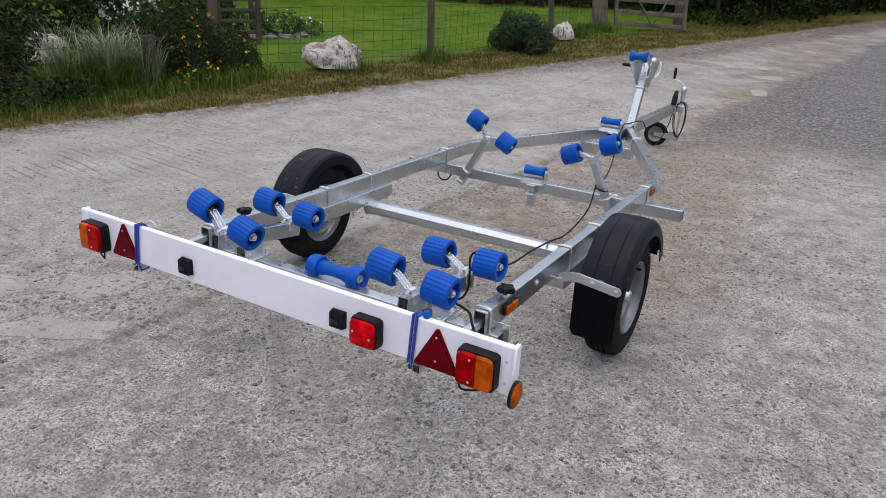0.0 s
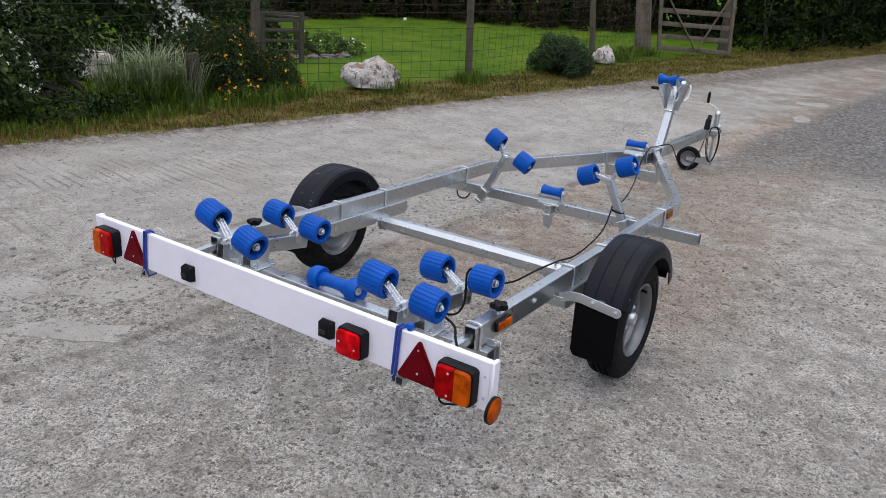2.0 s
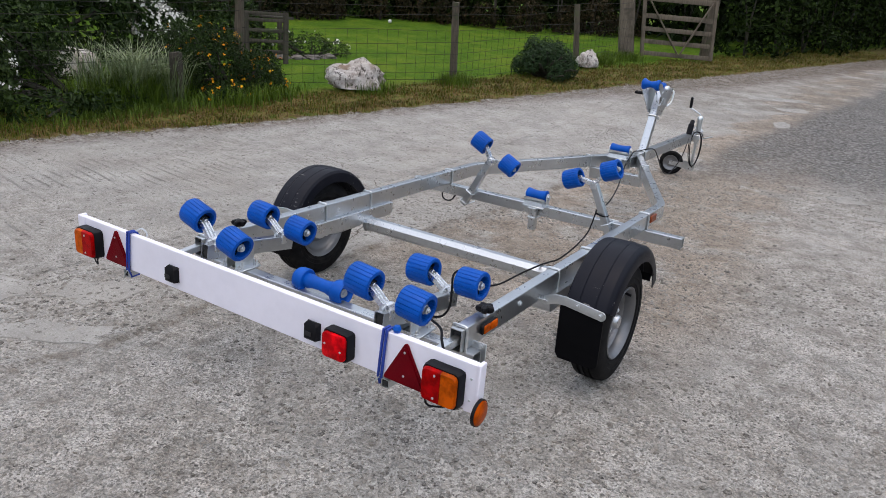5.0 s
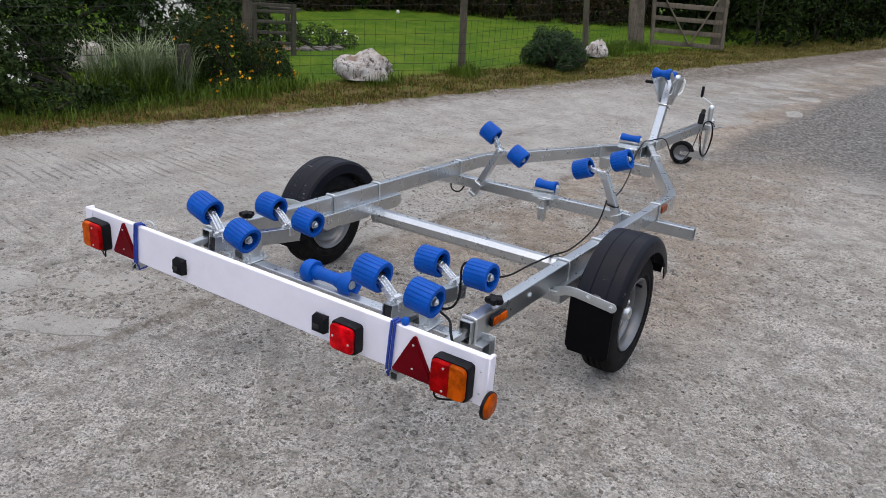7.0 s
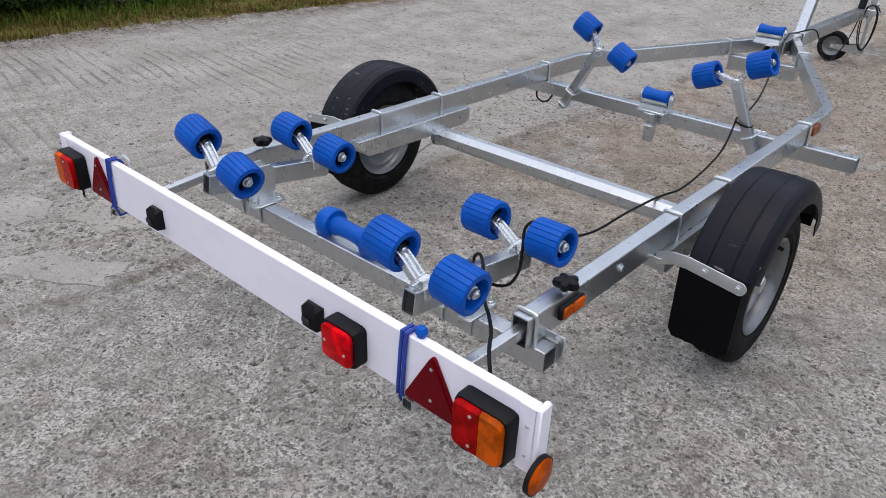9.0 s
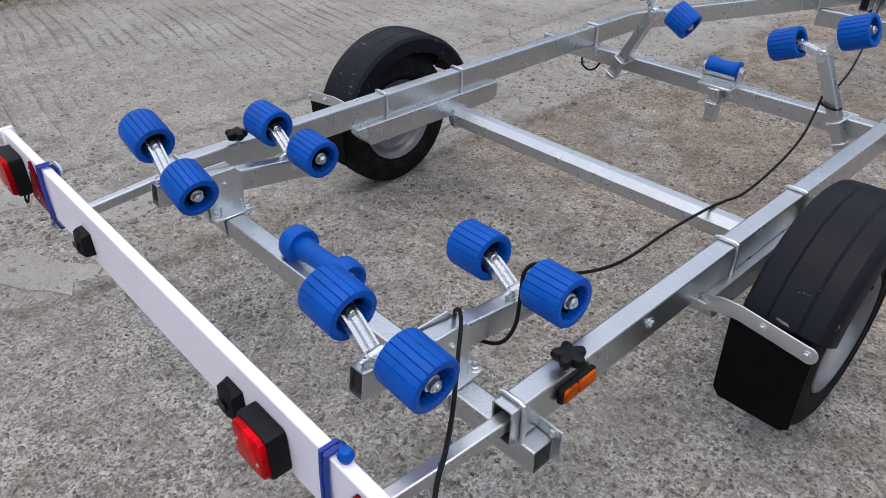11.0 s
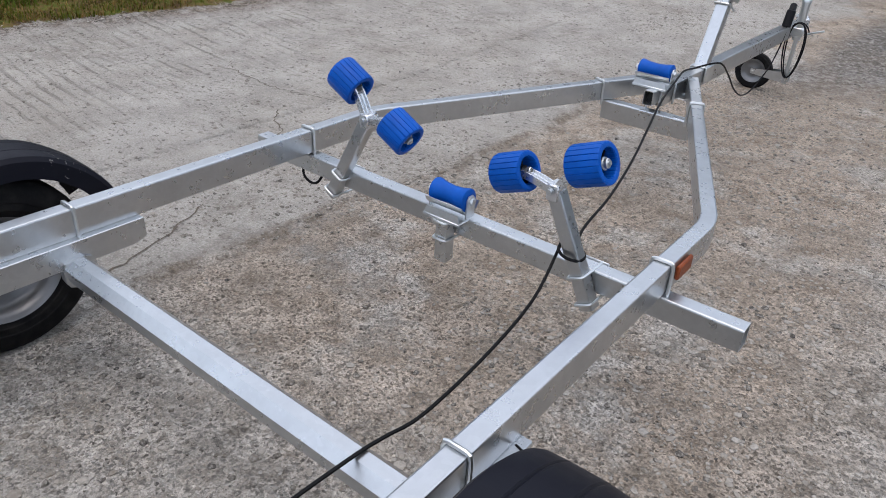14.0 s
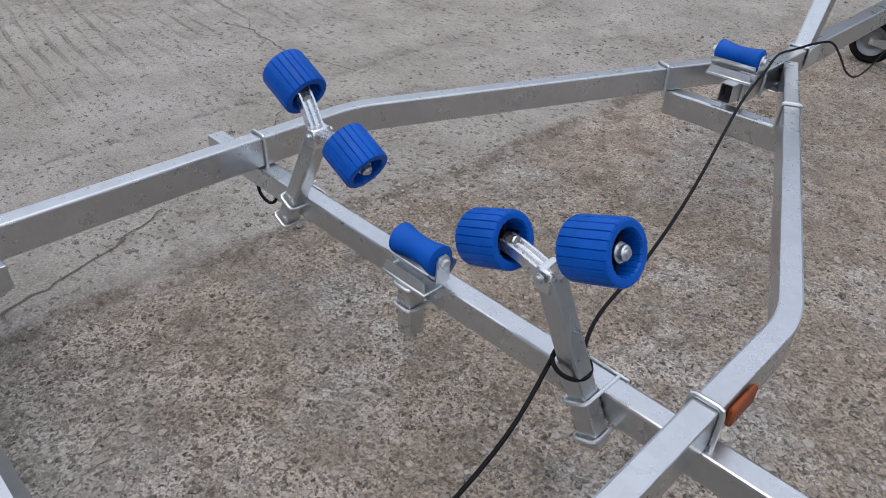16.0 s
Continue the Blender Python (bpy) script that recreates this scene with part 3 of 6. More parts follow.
def build_frame():
    for side in (1, -1):
        part("side_rail", tube(rail_path(side), RAIL_W, RAIL_H), GALV, trailer, sharp=20)
        part("end_plug", chamfer((0.037, 0.03, 0.071), 0.003, (side * HALF, 0.318, RAIL_Z)), HOLE, trailer, "black rail insert")
        clip = mesh_of("u_bolt", u_bolt(RAIL_W, 0.480, 0.385), ZINC)
        for y in (0.315, 1.035, 1.385, 2.19):
            part("u_bolt", clip, ZINC, trailer, m=Matrix.Translation((side * HALF, y, 0)))
        # across the slanting part near the drawbar
        a = math.atan2(0.575, 1.34) * side
        part("u_bolt", clip, ZINC, trailer, m=Matrix.Translation((side * (HALF - 0.4291 * (3.46 - 2.50)), 3.46, 0)) @ Matrix.Rotation(a, 4, "Z"))
        part("rail_bolt", bolt_head((side * (HALF + RAIL_W / 2), 0.70, 0.445), (side, 0, 0), 0.008), ZINC, trailer)
        # suspension mount under the rail, with a rounded lower rear corner
        mount = []
        prof = [(0.935, 0.397), (0.935, 0.352), (0.950, 0.333), (1.52, 0.333), (1.555, 0.345), (1.555, 0.397)]
        verts = [(side * HALF - 0.045, y, z) for y, z in prof] + [(side * HALF + 0.045, y, z) for y, z in prof]
        k = len(prof)
        faces = [[i, (i + 1) % k, k + (i + 1) % k, k + i] for i in range(k)] + [list(range(k)), [k + i for i in range(k)][::-1]]
        mount.append((verts, faces))
        mount.append(chamfer((0.092, 0.66, 0.006), 0.002, (side * HALF, 1.225, 0.399)))
        part("suspension_mount", mount, GALV, trailer, sharp=20)
        for y in (1.035, 1.385):
            for dx in (-0.028, 0.028):
                part("nut", bolt_head((side * HALF + dx, y, 0.331), (0, 0, -1), 0.008), ZINC, trailer)
        part("trailing_arm", [chamfer((0.022, 0.24, 0.055), 0.01, (side * 0.700, 1.315, 0.292)),
                              rod((side * 0.66, 1.36, 0.320), (side * 0.715, 1.36, 0.320), 0.036, 16)], GALV, trailer)
    # axle beam and its collars
    eight = [(0.038 * math.cos(radians(a)), 0.038 * math.sin(radians(a))) for a in range(22, 383, 45)][:8]
    part("axle_beam", sweep([(-0.60, 1.360, 0.320), (0.60, 1.360, 0.320)], eight), GALV, trailer, "eight-sided galvanised axle tube", sharp=20)
    for side in (1, -1):
        part("weld_collar", sweep([(side * 0.568, 1.360, 0.320), (side * 0.588, 1.360, 0.320)], rounded(0.086, 0.082, 0.028)), GALV, trailer, sharp=20)
    # cross members
    part("rear_cross_member", tube([(-0.665, 0.335, 0.371), (0.685, 0.335, 0.371)], 0.052, 0.056), GALV, trailer, "galvanised square tube with open ends", sharp=20)
    part("end_lug", chamfer((0.060, 0.005, 0.078), 0.0015, (0.672, 0.3645, 0.384)), ZINC, trailer)
    part("lug_bolt", bolt_head((0.684, 0.362, 0.412), (0, -1, 0), 0.008), ZINC, trailer)
    part("front_cross_member", tube([(-0.868, 2.195, 0.366), (0.848, 2.195, 0.366)], 0.050, 0.062), GALV, trailer, sharp=20)
    part("nose_plate", sweep([(-0.195, 3.500, 0.357), (0.195, 3.500, 0.357)], rounded(0.05, 0.082, 0.006)), GALV, trailer, sharp=20)
    # drawbar
    part("drawbar", tube([(0, 3.58, 0.436), (0, 5.63, 0.430)], 0.060, 0.080), GALV, trailer, sharp=20)
    part("drawbar_clamp", chamfer((0.15, 0.09, 0.006), 0.002, (0, 3.80, 0.393)), ZINC, trailer)
    for s in (-1, 1):
        part("clamp_bolt", bolt_head((s * 0.066, 3.79, 0.4805)), ZINC, trailer)
    part("drawbar_strap", u_bolt(0.062, 0.476, 0.39, 0.005), ZINC, trailer, m=Matrix.Translation((0, 3.68, 0)))


def knob(at):
    """A black five-lobed clamp knob on its stud."""
    star = lathe([(0.006, 0.0), (0.022, 0.001), (0.030, 0.006), (0.033, 0.015), (0.030, 0.023), (0.018, 0.027), (0.0, 0.026)], 50,
                 Matrix.Translation((0, 0, 0.014)), lambda i: 0.62 + 0.42 * (0.5 + 0.5 * math.cos(2 * math.pi * i / 10)) ** 0.7)
    base = part("clamp_knob", [star, lathe([(0.010, 0.012), (0.008, 0.024)], 12)], BLACK, trailer, "black plastic star knob", Matrix.Translation(at))
    part("stud", rod((0, 0, -0.02), (0, 0, 0.02), 0.006), ZINC, base)


def marker(at, side):
    lamp = part("side_marker", chamfer((0.014, 0.100, 0.036), 0.004), BLACK, trailer, "orange side marker in a dark surround", Matrix.Translation(at))
    part("lens", chamfer((0.010, 0.050, 0.030), 0.003, (side * 0.006, 0.020, 0)), AMBER, lamp)
    part("reflector", chamfer((0.010, 0.038, 0.030), 0.003, (side * 0.006, -0.026, 0)), AMBER, lamp)


def mudguard_mesh(side):
    """A curved guard with shoulders, ridges and skirts."""
    out = [(0.0, -0.062), (0.001, -0.014), (0.010, -0.002), (0.020, 0.001), (0.056, 0.003), (0.059, 0.0005), (0.063, 0.003), (0.122, 0.004),
           (0.126, 0.001), (0.130, 0.003), (0.168, 0.0), (0.182, -0.010), (0.189, -0.024), (0.192, -0.062)]
    under = [(u + (0.004 if u < 0.095 else -0.004) * (1 if u < 0.03 or u > 0.16 else 0), v - (0.004 if v > -0.04 else 0)) for u, v in out][::-1]
    outline = out + under
    verts, faces, steps = [], [], 26
    for i in range(steps + 1):
        a = radians(22 + (153 - 22) * i / steps)
        bulge = (0.328 if side > 0 else 0.320) + 0.011 * math.cos(a - radians(48))
        for u, v in outline:
            deep = v * (1.25 if i < 3 else 1.0) if v < -0.03 else v
            r = bulge + deep
            verts.append((side * (0.732 + u), r * math.cos(a), r * math.sin(a)))
    n = len(outline)
    for i in range(steps):
        for j in range(n):
            q = (j + 1) % n
            faces.append([i * n + j, i * n + q, (i + 1) * n + q, (i + 1) * n + j])
    faces += [list(range(n)), [steps * n + j for j in range(n)][::-1]]
    return mesh_of("mudguard", (verts, faces), GUARD, 30)


def build_wheel(side, centre_x, wy=1.22):
    hub_at = Matrix.Translation((centre_x, wy, 0.258))
    along = Matrix.Rotation(radians(90) * side, 4, "Y")
    wheel = part("wheel", lathe([(0.0, -0.05), (0.060, -0.05), (0.075, -0.02), (0.075, 0.015), (0.032, 0.018), (0.030, 0.045), (0.024, 0.052), (0.0, 0.053)], 28, along),
                 GALV, trailer, "silver steel wheel with black tyre", hub_at)
    r = 0.258
    tread = [(r - 0.012, -0.060), (r - 0.004, -0.052), (r, -0.038), (r, -0.030), (r - 0.007, -0.028), (r - 0.007, -0.022), (r, -0.020), (r + 0.001, -0.004), (r - 0.006, -0.003),
             (r - 0.006, 0.003), (r + 0.001, 0.004), (r, 0.020), (r - 0.007, 0.022), (r - 0.007, 0.028), (r, 0.030), (r, 0.038), (r - 0.004, 0.052), (r - 0.012, 0.060)]
    wall = [(r - 0.035, 0.069), (r - 0.060, 0.071), (r - 0.063, 0.068), (r - 0.082, 0.068), (r - 0.085, 0.064), (0.158, 0.058), (0.148, 0.050)]
    back = [(a, -b) for a, b in wall][::-1]
    part("tyre", lathe(back + tread + wall + [(0.146, 0.0)], 64, along, closed=True), TYRE, wheel, "black rubber tyre", sharp=25)
    rim = [(0.150, 0.050), (0.157, 0.058), (0.159, 0.063), (0.154, 0.066), (0.146, 0.058), (0.138, 0.040), (0.136, 0.022), (0.129, 0.016), (0.126, 0.000), (0.114, -0.006),
           (0.100, 0.002), (0.084, 0.016), (0.070, 0.018), (0.066, 0.012), (0.033, 0.010), (0.030, 0.004), (0.066, 0.004), (0.084, 0.008), (0.114, -0.014),
           (0.126, -0.020), (0.133, -0.036), (0.138, -0.050), (0.148, -0.060), (0.157, -0.066), (0.155, -0.060), (0.145, -0.048), (0.143, 0.0)]
    part("rim", lathe(rim, 56, along, closed=True), RIM, wheel, "silver painted pressed steel rim", sharp=40)
    for k in range(4):
        a = math.pi / 4 + k * math.pi / 2
        part("wheel_nut", lathe([(0.010, 0.014), (0.010, 0.028), (0.006, 0.032), (0, 0.032)], 6, along @ Matrix.Translation((0.05 * math.cos(a), 0.05 * math.sin(a), 0))), ZINC, wheel)
    a = radians(62)
    part("valve", rod((side * 0.030, 0.128 * math.cos(a), 0.128 * math.sin(a)), (side * 0.066, 0.122 * math.cos(a), 0.122 * math.sin(a)), 0.006, 8), BLACK, wheel, "black rubber valve")

    guard = part("mudguard", mudguard_mesh(side), GUARD, trailer, "black moulded plastic mudguard with scuffs", Matrix.Translation((centre_x - side * 0.830 + side * 0.004, wy + (0.042 if side < 0 else 0.006), 0.258 - (0.012 if side < 0 else 0.002))))
    outline = [(0.735, 0.165), (0.735, -0.06), (0.750, -0.082), (0.895, -0.082), (0.912, -0.065), (0.912, 0.145), (0.895, 0.165)]
    ys = -0.322
    flap_v = [(side * u, ys - 0.012 + (v - 0.165) * -0.05, v) for u, v in outline] + [(side * u, ys - 0.004 + (v - 0.165) * -0.05, v) for u, v in outline]
    k = len(outline)
    flap_f = [list(range(k)), [k + i for i in range(k)][::-1]] + [[i, (i + 1) % k, k + (i + 1) % k, k + i] for i in range(k)]
    part("mud_flap", (flap_v, flap_f), FLAP, guard, "black rubber mud flap")
    strap = sweep([(side * 0.635, -0.285, 0.132), (side * 0.662, -0.318, 0.140), (side * 0.715, -0.332, 0.164), (side * 0.755, -0.336, 0.168), (side * 0.902, -0.338, 0.150)], rounded(0.005, 0.038, 0.002))
    end = lathe([(0.019, -0.0025), (0.019, 0.0025)], 16, Matrix.Translation((side * 0.902, -0.338, 0.150)) @ Matrix.Rotation(radians(90), 4, "X"))
    stay = part("guard_stay", [strap, end], ZINC, guard, "flat zinc-plated stay")
    for u in (0.805, 0.900):
        part("bolt", bolt_head((side * u, -0.341, 0.163 if u < 0.82 else 0.150), (0, -1, 0), 0.007, 0.006), ZINC, stay)
    part("front_stay", sweep([(side * 0.66, 0.30, 0.13), (side * 0.74, 0.275, 0.135), (side * 0.90, 0.275, 0.13)], rounded(0.005, 0.036, 0.002)), BLACK, guard, sharp=20)


def roller_mesh():
    """A tube-shaped roller with 22 narrow grooves along it."""
    pitch = 2 * math.pi / 22
    angles = [pitch * (k + f) for k in range(22) for f in (0.0, 0.09, 0.5, 0.91)]
    shell = lathe([(0.0475, -0.047), (0.0512, -0.0455), (0.0530, -0.041), (0.0530, 0.041), (0.0512, 0.0455), (0.0475, 0.047), (0.0385, 0.047), (0.0365, 0.043), (0.0365, -0.043), (0.0385, -0.047)],
                  0, None, lambda i: 0.958 if i % 4 == 0 else 1.0, True, angles)
    return mesh_of("roller", moved(shell, Matrix.Rotation(radians(90), 4, "Y")), BLUE, 22)


def core_mesh():
    """The hub inside a roller, on five thin spokes, coloured black for the shade in the hollow."""
    pieces = [lathe([(0.0, -0.034), (0.015, -0.034), (0.016, -0.030), (0.016, 0.030), (0.015, 0.034), (0.0, 0.034)], 18, Matrix.Rotation(radians(90), 4, "Y"))]
    for k in range(5):
        pieces.append(chamfer((0.052, 0.005, 0.023), 0.001, (0, 0, 0.0255), Matrix.Rotation(2 * math.pi * k / 5, 4, "X")))
    return mesh_of("spoked_core", pieces, BLACK, 30)


CORE = core_mesh()
ROLLER = roller_mesh()


def yoke_mesh():
    """A Y-shaped casting: two fluted arms from a pivot to the roller spindles."""
    pieces = []
    for s in (1, -1):
        path = smooth_path([(0, 0, -0.010), (s * 0.022, 0, 0.004), (s * 0.055, 0, 0.027), (s * 0.088, 0, 0.045)], 4)
        pieces.append(sweep(path, [(-0.017, -0.009), (0.017, -0.009), (0.017, 0.010), (0.012, 0.010), (0.010, 0.003), (0.005, 0.003), (0.003, 0.009), (-0.003, 0.009), (-0.005, 0.003), (-0.010, 0.003), (-0.012, 0.010), (-0.017, 0.010)], (0, 0, 1)))
        pieces.append(rod((s * 0.06, 0, 0.045), (s * 0.152, 0, 0.045), 0.009))
    pieces.append(lathe([(0.015, -0.016), (0.015, 0.016)], 16, Matrix.Translation((0, 0, -0.006)) @ Matrix.Rotation(radians(90), 4, "X")))
    return mesh_of("roller_yoke", pieces, CAST)


YOKE = yoke_mesh()
SPINDLE_BOLT = mesh_of("spindle_bolt", [lathe([(0.0165, 0.0), (0.0165, 0.002), (0.0125, 0.0025), (0.0125, 0.011), (0.010, 0.013), (0.006, 0.013), (0.006, 0.017), (0.0, 0.017)], 12)], ZINC)
PIN = [(0, -0.034), (0.007, -0.034), (0.0075, -0.028), (0.011, -0.028), (0.011, -0.026), (0.005, -0.026), (0.005, 0.026), (0.011, 0.026), (0.011, 0.028), (0.0075, 0.028), (0.007, 0.034), (0, 0.034)]
PIVOT_BOLT = mesh_of("pivot_bolt", lathe(PIN, 12, Matrix.Rotation(radians(90), 4, "X")), ZINC)


def roller_pair(left, right, spin=0.0):
    """Two ribbed rollers on a yoke; left and right are their middles. Returns the pivot."""
    left, right = Vector(left) - Vector((CX, 0, 0)), Vector(right) - Vector((CX, 0, 0))
    u = (right - left).normalized()
    w = Vector((0, 1, 0))
    w = (w - u * w.dot(u)).normalized()
    up = u.cross(w)
    m = Matrix((u, w, up)).transposed().to_4x4()
    mid = (left + right) / 2
    half = (right - left).length / 2
    m.translation = mid - up * 0.045
    yoke = part("roller_yoke", YOKE, CAST, trailer, "galvanised cast yoke with two blue rollers", m)
    for s in (1, -1):
        part("roller", ROLLER, BLUE, yoke, "ribbed blue plastic roller", Matrix.Translation((s * half, 0, 0.045)) @ Matrix.Rotation(0.4 + spin + s, 4, "X"))
        part("spoked_core", CORE, BLACK, yoke, "spoked hub, black for the shade inside the roller", Matrix.Translation((s * half, 0, 0.045)) @ Matrix.Rotation(0.4 + spin + s, 4, "X"))
        part("spindle_bolt", SPINDLE_BOLT, ZINC, yoke, m=Matrix.Translation((s * (half + 0.033), 0, 0.045)) @ Matrix.Rotation(radians(90) * s, 4, "Y"))
    part("pivot_bolt", PIVOT_BOLT, ZINC, yoke, m=Matrix.Translation((0, 0, -0.006)))
    return mid - up * 0.045


def rear_rollers(rear_l, rear_r, front_l, front_r):
    """A rocking arm on the rear cross member with a roller pair at each end."""
    a, b = roller_pair(rear_l, rear_r, 0.2), roller_pair(front_l, front_r, 0.7)
    x = (a.x + b.x) / 2
    d = (b - a).normalized()
    drop = Vector((0, 0, -0.046))
    arm = part("rocker_arm", tube([a - d * 0.045 + drop, b + d * 0.050 + drop], 0.040, 0.060), GALV, trailer, "galvanised rocking arm with open ends", sharp=20)
    turn = Matrix.Translation(a - d * 0.034 + drop) @ d.to_track_quat("Y", "Z").to_matrix().to_4x4()
    part("end_plug", chamfer((0.032, 0.006, 0.052), 0.002, (0, 0, 0), turn), HOLE, arm, "black plastic end plug")
    for p, e in ((a, -1), (b, 1)):
        part("yoke_ear", [chamfer((0.048, 0.030, 0.042), 0.003, (p.x, p.y, p.z - 0.026)), chamfer((0.012, 0.052, 0.026), 0.002, (p.x, p.y, p.z - 0.010))], CAST, arm)
    top = a.z + (b.z - a.z) * (0.335 - a.y) / (b.y - a.y) + drop.z
    saddle = []
    for s in (-1, 1):
        saddle.append(hull([(x + s * 0.024 + k, y, z) for k in (-0.002, 0.002) for y, z in ((0.288, 0.401), (0.382, 0.401), (0.388, top + 0.02), (0.372, top + 0.038), (0.298, top + 0.038), (0.286, top + 0.02))]))
        saddle.append(chamfer((0.040, 0.110, 0.005), 0.002, (x + s * 0.043, 0.335, 0.4025)))
    plate = part("rocker_bracket", saddle, ZINC, trailer, "pressed zinc bracket bolted to the cross member")
    part("pivot_bolt", PIVOT_BOLT, ZINC, plate, m=Matrix.Translation((x, 0.338, top)) @ Matrix.Rotation(radians(90), 4, "Z"))
    for s in (-1, 1):
        for y in (0.290, 0.380):
            part("flange_bolt", bolt_head((x + s * 0.046, y, 0.405)) + [rod((x + s * 0.046, y, 0.402), (x + s * 0.046, y, 0.424), 0.004)], ZINC, plate)
        part("u_bolt", u_bolt(0.052, 0.024, -0.062, 0.004), ZINC, plate, m=Matrix.Translation((x + s * 0.046, 0.335, 0.371)) @ Matrix.Rotation(radians(90), 4, "Z") @ Matrix.Rotation(radians(180), 4, "Y"))


def front_rollers(left, right, foot, spin):
    """A slanting post clamped to the front cross member, with a roller pair on top."""
    p = roller_pair(left, right, spin)
    foot = Vector(foot) - Vector((CX, 0, 0))
    d = (p - foot).normalized()
    post = part("roller_post", tube([foot, p - d * 0.016], 0.040, 0.040, 0.003, 0.005, (0, 1, 0)), GALV, trailer, "slanting galvanised roller post", sharp=20)
    part("yoke_ear", [chamfer((0.034, 0.046, 0.044), 0.003, p - d * 0.012)], CAST, post)
    at = foot + d * 0.095
    turn = Matrix.Translation(at) @ Matrix((d.cross(Vector((0, 1, 0))).normalized(), Vector((0, 1, 0)), d)).transposed().to_4x4()
    lay = Matrix.Rotation(radians(90), 4, "X")
    for k in (0.0, -0.075):
        part("u_bolt", u_bolt(0.042, 0.024, -0.078, 0.004), ZINC, post, m=turn @ Matrix.Translation((0, 0, k)) @ lay)
    part("clamp_plate", chamfer((0.085, 0.005, 0.030), 0.002, (at.x, 2.223, at.z)), ZINC, post)


def keel_roller(at, length, ball=False):
    """A waisted keel roller on its spindle in a U bracket."""
    h = length / 2
    if ball:
        prof = [(0.010, -h + 0.018), (0.030, -h + 0.013), (0.035, -h + 0.002), (0.039, -h), (0.044, -h + 0.008), (0.046, -h + 0.024), (0.046, -h + 0.044), (0.043, -h + 0.049), (0.030, -h + 0.050), (0.029, -h + 0.060), (0.031, -h + 0.066), (0.027, -h + 0.085), (0.026, 0)]
        prof += [(r, -z) for r, z in prof[-2::-1]]
    else:
        prof = [(0.012, -h), (0.030, -h), (0.0345, -h + 0.004), (0.034, -h + 0.012), (0.029, -h * 0.45), (0.027, 0), (0.029, h * 0.45), (0.034, h - 0.012), (0.0345, h - 0.004), (0.030, h), (0.012, h)]
    side = Matrix.Rotation(radians(90), 4, "Y")
    at = Vector(at) - Vector((CX, 0, 0))
    base = part("keel_roller", lathe(prof, 32, side), BLUE, trailer, "waisted blue keel roller", Matrix.Translation(at), 50)
    pieces = []
    for s in (-1, 1):
        x = s * (h - 0.055 if ball else h + 0.004)
        low = -0.026 if ball else -0.050
        pieces.append(hull([(x + k, y, z) for k in (-0.002, 0.002) for y, z in ((-0.020, low), (0.020, low), (0.017, 0.006), (0.009, 0.017), (-0.009, 0.017), (-0.017, 0.006))]))
    w = 2 * (h - 0.055 if ball else h + 0.004)
    pieces.append(chamfer((w, 0.040, 0.005), 0.002, (0, 0, -0.026)) if ball else chamfer((w, 0.070, 0.005), 0.002, (0, -0.016, -0.060)))
    if not ball:
        pieces.append(hull([(x, y + k, z) for k in (0, 0.004) for x, y, z in ((-w / 2, -0.050, -0.066), (w / 2, -0.050, -0.066), (w / 2 - 0.010, -0.044, -0.036), (-w / 2 + 0.010, -0.044, -0.036))]))
    if ball:
        pieces.append(hull([(x, -0.024 + k, z) for k in (0, 0.004) for x, z in ((-0.05, -0.004), (0.05, -0.004), (0.07, -0.026), (-0.07, -0.026))]))
    else:
        arc = [(0.040 * math.cos(radians(a)), 0.040 * math.sin(radians(a))) for a in range(195, 346, 15)]
        arc += [(0.0425 * math.cos(radians(a)), 0.0425 * math.sin(radians(a))) for a in range(345, 194, -15)]
        k = len(arc)
        verts = [(x, y, z) for x in (-w / 2, w / 2) for y, z in arc]
        pieces.append((verts, [[i, (i + 1) % k, k + (i + 1) % k, k + i] for i in range(k)]))
    part("roller_bracket", pieces, ZINC, base)
    for s in (-1, 1):
        part("spindle_nut", bolt_head((s * (h + (-0.014 if ball else 0.007)), 0, 0), (s, 0, 0), 0.011, 0.009), ZINC, base)
    return base


